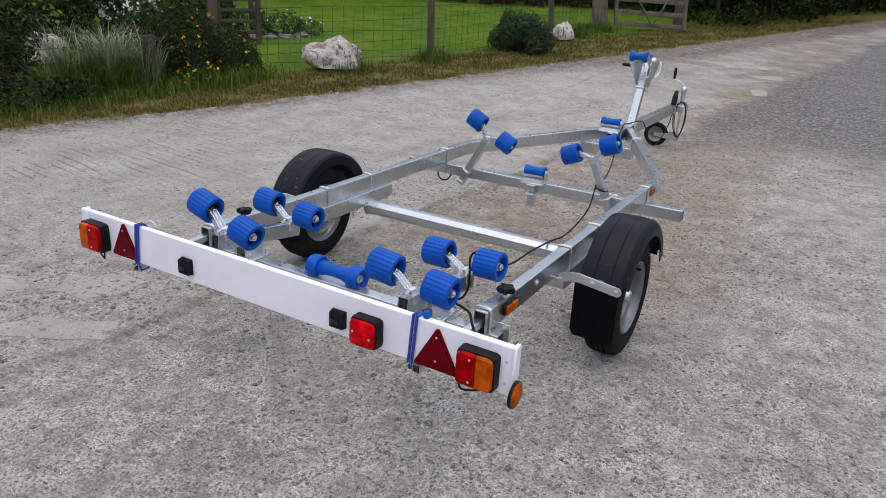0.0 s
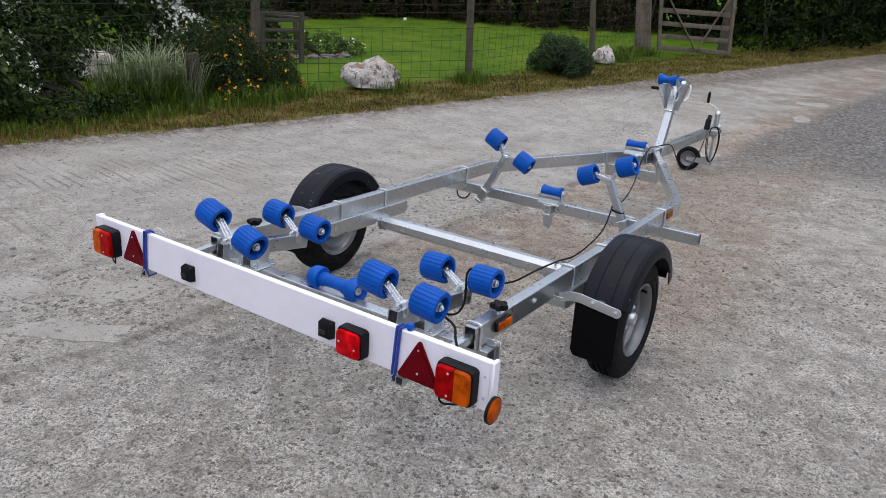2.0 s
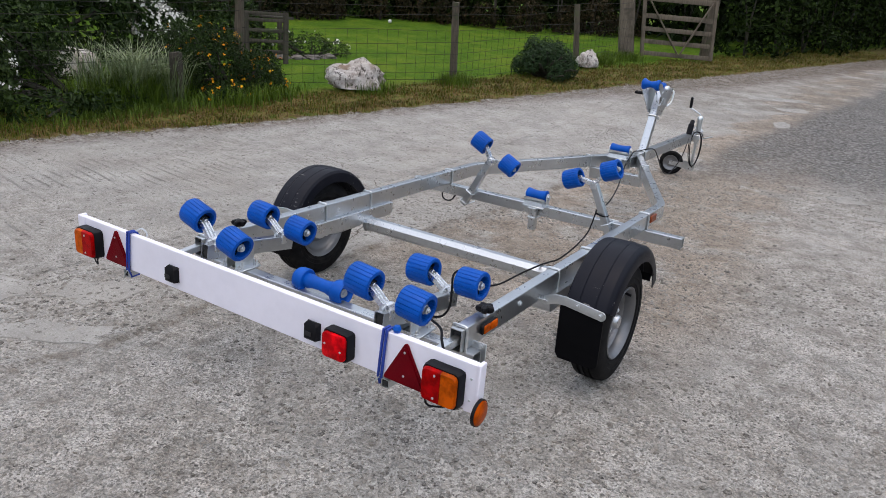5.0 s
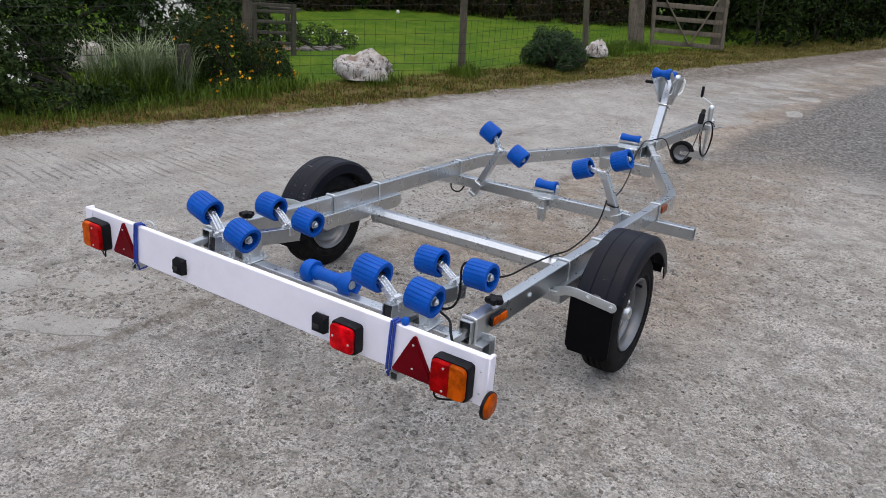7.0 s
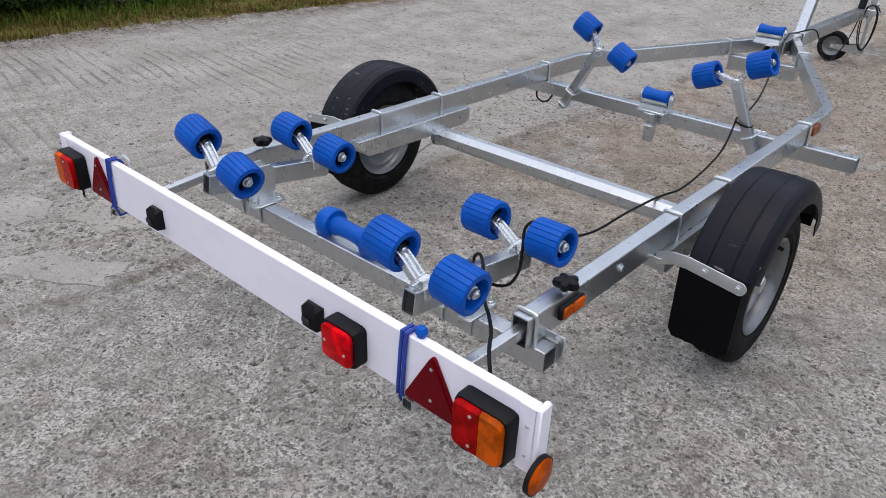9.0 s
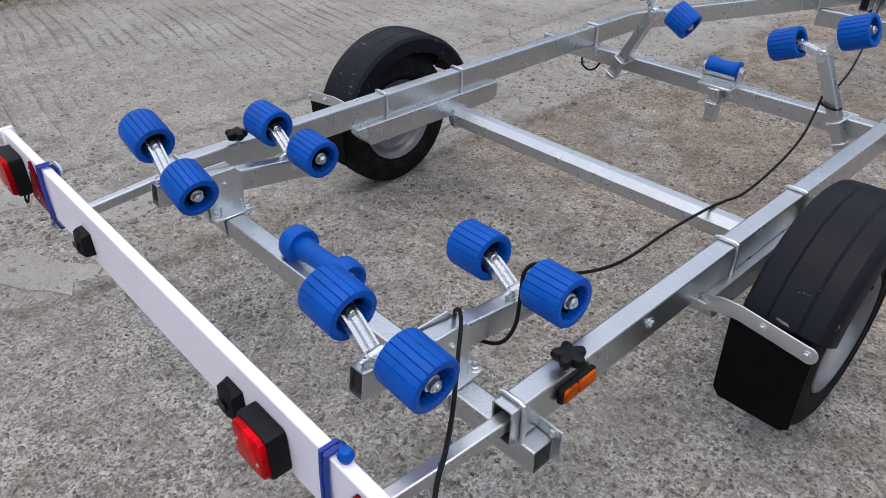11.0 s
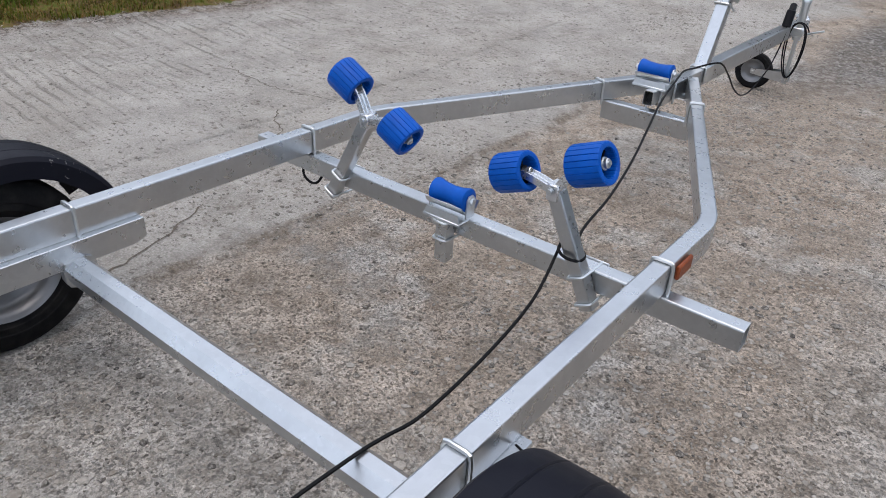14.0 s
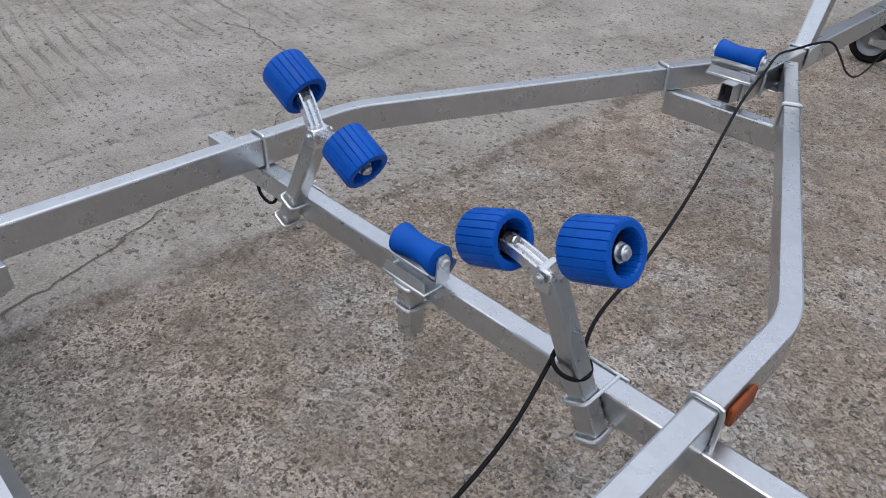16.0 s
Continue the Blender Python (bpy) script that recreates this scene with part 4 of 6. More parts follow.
def build_rollers():
    rear_rollers((-0.503, 0.214, 0.613), (-0.297, 0.213, 0.551), (-0.498, 0.548, 0.550), (-0.293, 0.556, 0.527))
    rear_rollers((0.355, 0.175, 0.598), (0.559, 0.180, 0.573), (0.338, 0.545, 0.531), (0.552, 0.537, 0.538))
    front_rollers((0.236, 2.145, 0.600), (0.447, 2.140, 0.686), (0.502, 2.148, 0.300), 0.3)
    front_rollers((-0.375, 2.165, 0.696), (-0.180, 2.170, 0.590), (-0.460, 2.160, 0.300), 0.9)
    keel_roller((0.008, 0.362, 0.424), 0.240, True)
    keel_roller((0.021, 2.172, 0.455), 0.124)
    part("keel_post", tube([(0.0, 2.146, 0.255), (0.0, 2.146, 0.398)], 0.042, 0.042, 0.003, 0.005, (0, 1, 0)), GALV, trailer, "short square keel roller post", sharp=20)
    for z in (0.385, 0.330):
        part("u_bolt", u_bolt(0.042, 0.024, -0.078, 0.004), ZINC, trailer, m=Matrix.Translation((0, 2.146, z)) @ Matrix.Rotation(radians(90), 4, "X"))
    keel_roller((0.017, 3.530, 0.556), 0.140)
    part("nose_roller_stem", tube([(0.018, 3.440, 0.462), (0.018, 3.575, 0.462)], 0.042, 0.060, 0.003), GALV, trailer, "open square tube under the nose roller", sharp=20)
    part("u_bolt", u_bolt(0.044, 0.032, -0.07, 0.004), ZINC, trailer, m=Matrix.Translation((0.018, 3.505, 0.462)))
    # near-black block in the open tube, in place of the shade inside it
    part("stem_shade", chamfer((0.034, 0.01, 0.052), 0.002, (0.018, 3.475, 0.462)), HOLE, trailer, "dark block standing for shade inside the open tube")


def build_winch_post():
    base, top = Vector((0.0, 4.06, 0.470)), Vector((0.0, 4.262, 0.93))
    post = part("winch_post", tube([base, top], 0.058, 0.058, 0.004, 0.007, (0, 1, 0)), GALV, trailer, "upright galvanised winch post", sharp=20)
    part("foot_clamp", [chamfer((0.066, 0.10, 0.008), 0.002, (0, 4.07, 0.479)), chamfer((0.008, 0.10, 0.07), 0.002, (0.037, 4.07, 0.445)), chamfer((0.008, 0.10, 0.07), 0.002, (-0.037, 4.07, 0.445))], ZINC, post)
    part("u_bolt", u_bolt(0.060, 0.034, -0.06, 0.005), ZINC, post, m=Matrix.Translation((0, 4.177, 0.735)) @ Matrix.Rotation(radians(-24), 4, "X") @ Matrix.Rotation(radians(90), 4, "X"))
    for s in (-1, 1):
        cheek = hull([(s * (0.034 + 0.3 * max(0, z - 0.80)) + k, y, z) for k in (-0.002, 0.002) for y, z in ((4.13, 0.77), (4.26, 0.74), (4.35, 0.90), (4.30, 0.965), (4.08, 0.955), (4.05, 0.90))])
        part("winch_cheek", cheek, GALV, post, "folded galvanised winch side plate")
    part("winch_drum", [rod((-0.06, 4.29, 0.945), (0.06, 4.29, 0.945), 0.030, 18)], ZINC, post)
    part("strap", [rod((-0.026, 4.29, 0.945), (0.026, 4.29, 0.945), 0.052, 20)], BLUE, post, "blue webbing wound on the drum")
    side = Matrix.Rotation(radians(90), 4, "Y")
    prof = [(0.012, -0.066), (0.036, -0.066), (0.042, -0.058), (0.041, -0.048), (0.028, -0.026), (0.023, 0), (0.028, 0.026), (0.041, 0.048), (0.042, 0.058), (0.036, 0.066), (0.012, 0.066)]
    part("bow_roller", lathe(prof, 32, Matrix.Translation((0, 3.99, 0.995)) @ side), BLUE, post, "waisted blue bow roller", sharp=50)
    for s in (-1, 1):
        part("bow_roller_arm", hull([(s * 0.071 + k, y, z) for k in (-0.002, 0.002) for y, z in ((3.97, 1.010), (4.01, 1.010), (4.20, 0.90), (4.20, 0.84), (4.14, 0.84), (3.97, 0.980))]), GALV, post)
    crank = smooth_path([(0.085, 4.29, 0.945), (0.10, 4.28, 0.93), (0.10, 4.25, 0.86), (0.085, 4.20, 0.83)], 5)
    part("winch_handle", sweep(crank, ring(0.007)), ZINC, post)
    part("grip", rod((-0.085, 4.10, 0.915), (-0.150, 4.10, 0.915), 0.013, 12), BLACK, post, "black winch handle grip")
    hook = smooth_path([(0.02, 4.06, 0.97), (0.045, 4.03, 0.90), (0.06, 4.03, 0.85), (0.08, 4.04, 0.85), (0.09, 4.05, 0.90)], 5)
    part("strap_hook", sweep(hook, ring(0.005)), GALV, post)


def build_jockey():
    x, y = 0.062, 5.50
    stem = part("jockey_wheel", [lathe([(0.024, 0.385), (0.024, 0.60), (0.027, 0.602), (0.027, 0.622), (0.020, 0.632), (0.012, 0.640), (0.0, 0.640)], 20, Matrix.Translation((x, y, 0)))],
                ZINC, trailer, "galvanised jockey wheel turned sideways")
    part("inner_tube", rod((x, y, 0.13), (x, y, 0.39), 0.0125, 14), ZINC, stem)
    part("stem_clamp", [chamfer((0.07, 0.060, 0.05), 0.006, (x - 0.004, y, 0.435)), rod((x + 0.06, y - 0.03, 0.435), (x + 0.15, y - 0.05, 0.470), 0.006)], ZINC, stem, "clamp with a bar handle")
    crank = smooth_path([(x, y, 0.635), (x - 0.012, y - 0.01, 0.655), (x - 0.08, y - 0.03, 0.695), (x - 0.10, y - 0.035, 0.70)], 5)
    part("crank", sweep(crank, ring(0.007)), ZINC, stem)
    part("grip", lathe([(0.008, 0), (0.013, 0.01), (0.014, 0.05), (0.012, 0.10), (0.0, 0.105)], 14, Matrix.Translation((x - 0.10, y - 0.035, 0.70))), BLACK, stem, "black crank grip")
    wx = x - 0.195
    for s in (-1, 1):
        part("fork", hull([(px, y + s * 0.030 + k, z) for k in (-0.002, 0.002) for px, z in ((x + 0.022, 0.121), (x + 0.022, 0.186), (x - 0.02, 0.191), (wx - 0.012, 0.172), (wx - 0.012, 0.144))]), GALV, stem)
    spin = Matrix.Translation((wx, y, 0.158)) @ Matrix.Rotation(radians(90), 4, "X")
    part("small_tyre", lathe([(0.078, -0.022), (0.100, -0.025), (0.112, -0.016), (0.114, 0.0), (0.112, 0.016), (0.100, 0.025), (0.078, 0.022), (0.070, 0.013), (0.070, -0.013)], 40, spin, closed=True), TYRE, stem, "small solid black tyre")
    part("small_rim", lathe([(0.010, -0.028), (0.020, -0.028), (0.022, -0.010), (0.040, -0.006), (0.056, -0.012), (0.066, -0.024), (0.073, -0.026), (0.073, 0.026), (0.066, 0.024), (0.056, 0.012), (0.040, 0.006), (0.022, 0.010), (0.020, 0.028), (0.010, 0.028)], 36, spin, closed=True), RIM, stem, "pressed silver rim")
    part("wheel_axle", rod((wx, y - 0.036, 0.158), (wx, y + 0.036, 0.158), 0.007), ZINC, stem)
    head = part("coupling", [chamfer((0.068, 0.20, 0.070), 0.012, (0, 5.70, 0.425)), lathe([(0.0, 0.05), (0.022, 0.046), (0.040, 0.025), (0.042, -0.03), (0.036, -0.03), (0.0, 0.03)], 20, Matrix.Translation((0, 5.83, 0.43)))], CAST, trailer, "cast ball coupling")
    part("lever", sweep(smooth_path([(0, 5.80, 0.475), (0, 5.74, 0.50), (0, 5.66, 0.495)], 5), rounded(0.026, 0.012, 0.004)), CAST, head, sharp=20)


build_frame()
build_wheel(1, 0.842 - CX)
build_wheel(-1, -0.858 - CX, 1.262)
build_rollers()
build_winch_post()
build_jockey()
knob((0.662 - CX, 0.445, 0.480))
knob((-0.585 - CX, 0.490, 0.478))
marker((0.678 - CX, 0.455, 0.445), 1)
part("front_marker", chamfer((0.012, 0.085, 0.040), 0.004, (HALF + RAIL_W / 2 + 0.007, 2.262, 0.447)), MARKER, trailer, "dull orange reflector strip")
part("cable_loop", sweep(smooth_path([(-0.56, 2.20, 0.345), (-0.585, 2.19, 0.30), (-0.62, 2.19, 0.285), (-0.655, 2.19, 0.30), (-0.665, 2.195, 0.335)], 6), ring(0.0045)), CABLE, trailer, "black cable loop")

# ---------------------------------------------------------------- the light board
board = thing("light_board", (0, 0, 0.39), "white plastic trailer light board tied on behind the rollers", "light board")
ZB = 0.4985 - 0.39


def on_board(x, y, z):
    return (x, y - 0.023, z - 0.39)


def rounded_plate(w, h, t, c, at, shrink=0.0):
    """An upright plate in the xz plane with rounded corners, t thick towards -y, its front face slightly smaller."""
    o = rounded(w, h, c)
    k = len(o)
    s = 1 - shrink
    verts = [(at[0] + a, at[1], at[2] + b) for a, b in o] + [(at[0] + a, at[1] - t * 0.8, at[2] + b) for a, b in o] + [(at[0] + a * s, at[1] - t, at[2] + b * s) for a, b in o]
    faces = [list(range(k)), [2 * k + i for i in range(k)][::-1]]
    for r in (0, k):
        faces += [[r + i, r + (i + 1) % k, r + k + (i + 1) % k, r + k + i] for i in range(k)]
    return verts, faces


def screw(x, y, z, parent):
    part("screw", lathe([(0.0036, 0), (0.0036, 0.0015), (0.002, 0.0028), (0, 0.003)], 10, Matrix.Translation(on_board(x, y, z)) @ Matrix.Rotation(radians(90), 4, "X")), ZINC, parent)


def lens_half(w, h, side, split, t, at, c=0.014):
    """One half of a rounded lens, cut off upright at split, with a stepped front."""
    keep = [(a, b) for a, b in rounded(w, h, c) if (a - split) * side > 0]
    pts = keep + [(split, h / 2), (split, -h / 2)]
    cx = split + side * abs(side * w / 2 - split) / 2
    shell = hull([(at[0] + a, at[1], at[2] + b) for a, b in pts] + [(at[0] + a, at[1] - t * 0.6, at[2] + b) for a, b in pts]
                 + [(at[0] + cx + (a - cx) * (0.90 if abs(a - split) > 1e-6 else 1.0), at[1] - t, at[2] + b * 0.92) for a, b in pts])
    return shell


def tail_lamp(x, outer):
    z = 0.488
    w, h = 0.110, 0.100
    lamp = part("tail_lamp", rounded_plate(w + 0.010, h + 0.010, 0.034, 0.014, on_board(x, -0.001, z), 0.03), BLACK, board, "red and amber lamp in a black housing")
    split = 0.006 * outer
    part("red_lens", lens_half(w, h, -outer, split, 0.014, on_board(x, -0.034, z)), RED, lamp)
    part("amber_lens", lens_half(w, h, outer, split + outer * 0.0012, 0.0135, on_board(x, -0.034, z)), AMBER, lamp)
    screw(x - outer * 0.012, -0.048, z + 0.034, lamp)
    screw(x - outer * 0.012, -0.048, z - 0.034, lamp)
    wire = smooth_path([on_board(x - outer * 0.045, -0.02, z - 0.05), on_board(x - outer * 0.05, -0.025, 0.425), on_board(x - outer * 0.04, -0.02, 0.408), on_board(x, -0.005, 0.412), on_board(x + outer * 0.02, 0.01, 0.424)], 6)
    part("lamp_wire", sweep(wire, ring(0.003, 6)), CABLE, lamp)


def plate_lamp(x):
    z = 0.487
    body = hull([on_board(x + a, y, z + b) for a, y, b in ((-0.026, 0, -0.030), (0.026, 0, -0.030), (0.026, 0, 0.026), (-0.026, 0, 0.026), (-0.024, -0.022, -0.028), (0.024, -0.022, -0.028),
                                                           (0.024, -0.022, 0.020), (-0.024, -0.022, 0.020), (-0.012, -0.030, -0.020), (0.012, -0.030, -0.020), (0.012, -0.014, 0.032), (-0.012, -0.014, 0.032))])
    lamp = part("plate_lamp", body, BLACK, board, "small black number plate lamp")
    part("lamp_window", chamfer((0.026, 0.003, 0.014), 0.001, on_board(x, -0.031, z - 0.004)), HOLE, lamp)


def triangle(x, tip, flat):
    half, c = 0.076, 0.012
    pts = []
    for px, pz, a0 in ((x - half + c, flat + c * 0.6, 210), (x + half - c, flat + c * 0.6, 330), (x, tip - c, 90)):
        for a in (-50, -20, 20, 50):
            pts.append((px + c * 0.6 * math.cos(radians(a0 + a)), pz + c * 0.6 * math.sin(radians(a0 + a))))
    tri = part("triangle_reflector", hull([on_board(a, y, b) for a, b in pts for y in (-0.001, -0.007)]), REFLEX, board, "dark red triangular reflector")
    part("raised_field", hull([on_board(x + (a - x) * 0.86, y, flat + 0.045 + (b - flat - 0.045) * 0.86) for a, b in pts for y in (-0.007, -0.0095)]), REFLEX, tri)
    screw(x, -0.010, tip - 0.030, tri)
    screw(x, -0.010, flat + 0.030, tri)


def bungee(x, lean, end_knob):
    loops = []
    for k in (-0.006, 0.006):
        path = [on_board(x + k, -0.004, 0.577), on_board(x + k + lean * 0.3, -0.006, 0.53), on_board(x + k + lean, -0.006, 0.424), on_board(x + k + lean, 0.004, 0.398),
                on_board(x + k + lean, 0.034, 0.400), on_board(x + k, 0.034, 0.56), on_board(x + k, 0.022, 0.577)]
        loops.append(sweep(path, ring(0.0042, 6), (1, 0, 0), loop=True))
    cord = part("bungee_cord", loops, ROPE, board, "blue elastic cord looped round the board")
    if end_knob:
        part("cord_knob", lathe([(0, -0.013), (0.009, -0.010), (0.013, 0), (0.009, 0.010), (0, 0.013)], 14, Matrix.Translation(on_board(x + 0.026, 0.016, 0.580))), BLUE, cord)
    hook = smooth_path([on_board(x + lean, -0.010, 0.424), on_board(x + lean - 0.012, -0.014, 0.408), on_board(x + lean - 0.020, -0.012, 0.392)], 4)
    part("cord_hook", sweep(hook, ring(0.0025, 6)), ZINC, cord)
    if not end_knob:
        curl = smooth_path([on_board(x + 0.01, 0.022, 0.580), on_board(x + 0.035, 0.027, 0.594), on_board(x + 0.055, 0.032, 0.584), on_board(x + 0.06, 0.032, 0.569)], 5)
        part("top_hook", sweep(curl, ring(0.003, 6)), ZINC, cord)


def build_board():
    part("panel", chamfer((1.80, 0.023, 0.144), 0.0025, (0, -0.0115, ZB)), PVC, board, "plain white plastic panel")
    for s in (-1, 1):
        part("end_cap", [chamfer((0.014, 0.034, 0.152), 0.003, (s * 0.908, -0.010, ZB)), chamfer((0.034, 0.004, 0.146), 0.001, (s * 0.889, -0.025, ZB))], PVC, board)
        for z in (0.528, 0.462):
            screw(s * 0.890, -0.004, z, board)
    tail_lamp(0.812, 1)
    tail_lamp(-0.818, -1)
    fog = part("fog_lamp", rounded_plate(0.096, 0.092, 0.034, 0.012, on_board(0.440, -0.001, 0.483), 0.03), BLACK, board, "square red fog lamp in a black housing")
    part("lens", rounded_plate(0.086, 0.080, 0.014, 0.012, on_board(0.440, -0.034, 0.483), 0.10), BRIGHT_RED, fog, "bright red lens")
    screw(0.470, -0.048, 0.475, fog)
    screw(0.410, -0.048, 0.487, fog)
    plate_lamp(0.326)
    plate_lamp(-0.341)
    triangle(0.674, 0.562, 0.428)
    triangle(-0.668, 0.570, 0.434)
    disc = part("side_reflector", lathe([(0.0, 0.0), (0.034, 0.0), (0.036, 0.003), (0.036, 0.008), (0.030, 0.012), (0.0, 0.013)], 32, Matrix.Translation(on_board(0.920, -0.004, 0.438)) @ Matrix.Rotation(radians(90), 4, "Y")),
                AMBER, board, "round amber side reflector")
    part("surround", lathe([(0.034, -0.002), (0.039, -0.002), (0.039, 0.007), (0.035, 0.007)], 32, Matrix.Translation(on_board(0.920, -0.004, 0.438)) @ Matrix.Rotation(radians(90), 4, "Y"), closed=True), BLACK, disc)
    bungee(0.598, -0.010, True)
    bungee(-0.592, -0.014, False)
    for x0, x1 in ((0.612, 0.648), (-0.612, -0.603)):
        arm = part("support_arm", tube([on_board(x0, -0.010, 0.411), on_board(x0, 0.04, 0.411), on_board(x0 + (x1 - x0) * 0.5, 0.17, 0.424), on_board(x1, 0.33, 0.441), on_board(x1, 0.44, 0.441)], 0.028, 0.028, 0.0025, 0.004), GALV, board, "square sliding support arm", sharp=20)
        part("arm_plug", chamfer((0.021, 0.004, 0.021), 0.001, on_board(x0, -0.005, 0.411)), HOLE, arm)


build_board()

# the cable from the board along the trailer to the drawbar
run = [(0.80, 0.012, 0.47), (0.772, 0.022, 0.535), (0.735, 0.06, 0.558), (0.70, 0.11, 0.560), (0.64, 0.18, 0.535), (0.575, 0.25, 0.507), (0.525, 0.305, 0.515), (0.490, 0.345, 0.532), (0.458, 0.372, 0.532), (0.432, 0.385, 0.505), (0.426, 0.41, 0.450), (0.450, 0.44, 0.414), (0.486, 0.462, 0.418), (0.496, 0.49, 0.450), (0.484, 0.515, 0.505), (0.474, 0.532, 0.545), (0.480, 0.552, 0.562),
       (0.488, 0.585, 0.545), (0.475, 0.64, 0.495), (0.474, 0.741, 0.448), (0.476, 0.832, 0.420), (0.470, 0.943, 0.398), (0.452, 1.153, 0.376), (0.452, 1.347, 0.362), (0.457, 1.42, 0.356), (0.468, 1.529, 0.350), (0.450, 1.773, 0.352), (0.424, 1.99, 0.374),
       *((0.428 + 0.034 * math.cos(radians(d)), 2.147 + 0.034 * math.sin(radians(d)), 0.438 - 0.008 * math.cos(radians(d))) for d in range(180, 451, 30)),
       (0.376, 2.306, 0.425), (0.335, 2.547, 0.430), (0.265, 2.854, 0.450), (0.140, 3.316, 0.490), (0.095, 3.56, 0.520), (0.050, 3.76, 0.515), (0.045, 3.90, 0.500), (0.075, 4.02, 0.505), (0.095, 4.12, 0.490), (0.085, 4.30, 0.40),
       (0.06, 4.55, 0.27), (0.04, 4.80, 0.18), (0.03, 5.02, 0.17), (0.045, 5.22, 0.27), (0.05, 5.34, 0.43), (0.035, 5.38, 0.49)]
lead = thing("trailer_cable", run[0], "black lighting cable draped along the trailer frame", "cable")
shift = Vector(run[0])
part("sheath", sweep([p - shift for p in smooth_path(run, 6)], ring(0.0042, 7), (0.12, 0.05, 1)), CABLE, lead)
coil = [Vector((0.098 + 0.070 * math.cos(a) * (1 - 0.03 * a), 5.445 + 0.015 * math.sin(a * 0.7), 0.33 + 0.165 * math.sin(a + 0.25 * math.cos(a)))) - shift for a in np.linspace(0.6, 14.0, 90)]
part("coil", sweep(coil, ring(0.0042, 7), (0.1, 1, 0.05)), CABLE, lead, "hanging coil of spare cable")
part("plug", [rod(Vector((0.035, 5.38, 0.47)) - shift, Vector((0.035, 5.41, 0.565)) - shift, 0.026, 16), rod(Vector((0.035, 5.41, 0.555)) - shift, Vector((0.03, 5.45, 0.59)) - shift, 0.020, 14)], BLACK, lead, "black round plug")

# ---------------------------------------------------------------- plants and stones


def basis(normals, rng):
    """Two unit vectors across each normal."""
    n = normals / np.linalg.norm(normals, axis=1, keepdims=True)
    r = rng.normal(size=n.shape)
    a = np.cross(n, r)
    a /= np.linalg.norm(a, axis=1, keepdims=True) + 1e-9
    return n, a, np.cross(n, a)


def leaf_mesh(name, centres, outward, size, material, rng, slim=0.45):
    """Folded diamond leaves at the centres, facing roughly outward."""
    k = len(centres)
    n, a, b = basis(outward + rng.normal(0, 0.55, centres.shape) + np.array((0, 0, 0.35)), rng)
    s = size * rng.uniform(0.55, 1.25, (k, 1))
    base, tip = centres - a * s * 0.5, centres + a * s * 0.5 - n * s * 0.18
    l, r = centres + b * s * slim * 0.5 + n * s * 0.08, centres - b * s * slim * 0.5 + n * s * 0.08
    verts = np.stack([base, l, tip, r], 1).reshape(-1, 3)
    i = np.arange(k)[:, None] * 4
    return raw(name, verts, np.concatenate([i, i + 1, i + 2, i + 3], 1), material)


def lump_points(lumps, count, rng, hollow=0.55):
    """Places in a set of ellipsoids, mostly near their skins, with gaps."""
    out, way = [], []
    weight = np.array([l[3] * l[4] + l[4] * l[5] + l[3] * l[5] for l in lumps])
    for l, w in zip(lumps, weight / weight.sum()):
        m = int(count * w)
        d = rng.normal(size=(m * 2, 3))
        d /= np.linalg.norm(d, axis=1, keepdims=True)
        f = np.sin(d[:, 0] * 5 + l[0] * 3) * np.sin(d[:, 1] * 6 + l[1] * 5) * np.sin(d[:, 2] * 5 + l[2] * 7)
        keep = (f > -0.35) | (rng.uniform(size=m * 2) < 0.35)
        d = d[keep][:m]
        r = rng.uniform(hollow, 1.0, (len(d), 1)) ** 0.6 * (1 + 0.16 * f[keep][:m, None])
        p = np.array(l[:3]) + d * r * np.array(l[3:])
        out.append(p)
        way.append(d)
    p, w = np.concatenate(out), np.concatenate(way)
    floor = np.array([height(q[0], q[1]) for q in p]) + 0.03
    ok = p[:, 2] > floor
    return p[ok], w[ok]


def stems(base, tops, r=0.012):
    out = []
    for t in tops:
        mid = Vector(base) * 0.5 + Vector(t) * 0.5 + Vector((0.05 * math.sin(t[0] * 9), 0.05 * math.cos(t[1] * 9), 0))
        path = smooth_path([base, mid, t], 3)
        piece = sweep(path, ring(1.0, 5), (0.1, 1, 0.2))
        n = len(path)
        verts = []
        for i in range(n):
            k = r * (1 - 0.7 * i / n)
            verts += [(Vector(path[i]) + (Vector(v) - Vector(path[i])) * k)[:] for v in piece[0][i * 5:i * 5 + 5]]
        out.append((verts, piece[1]))
    return out


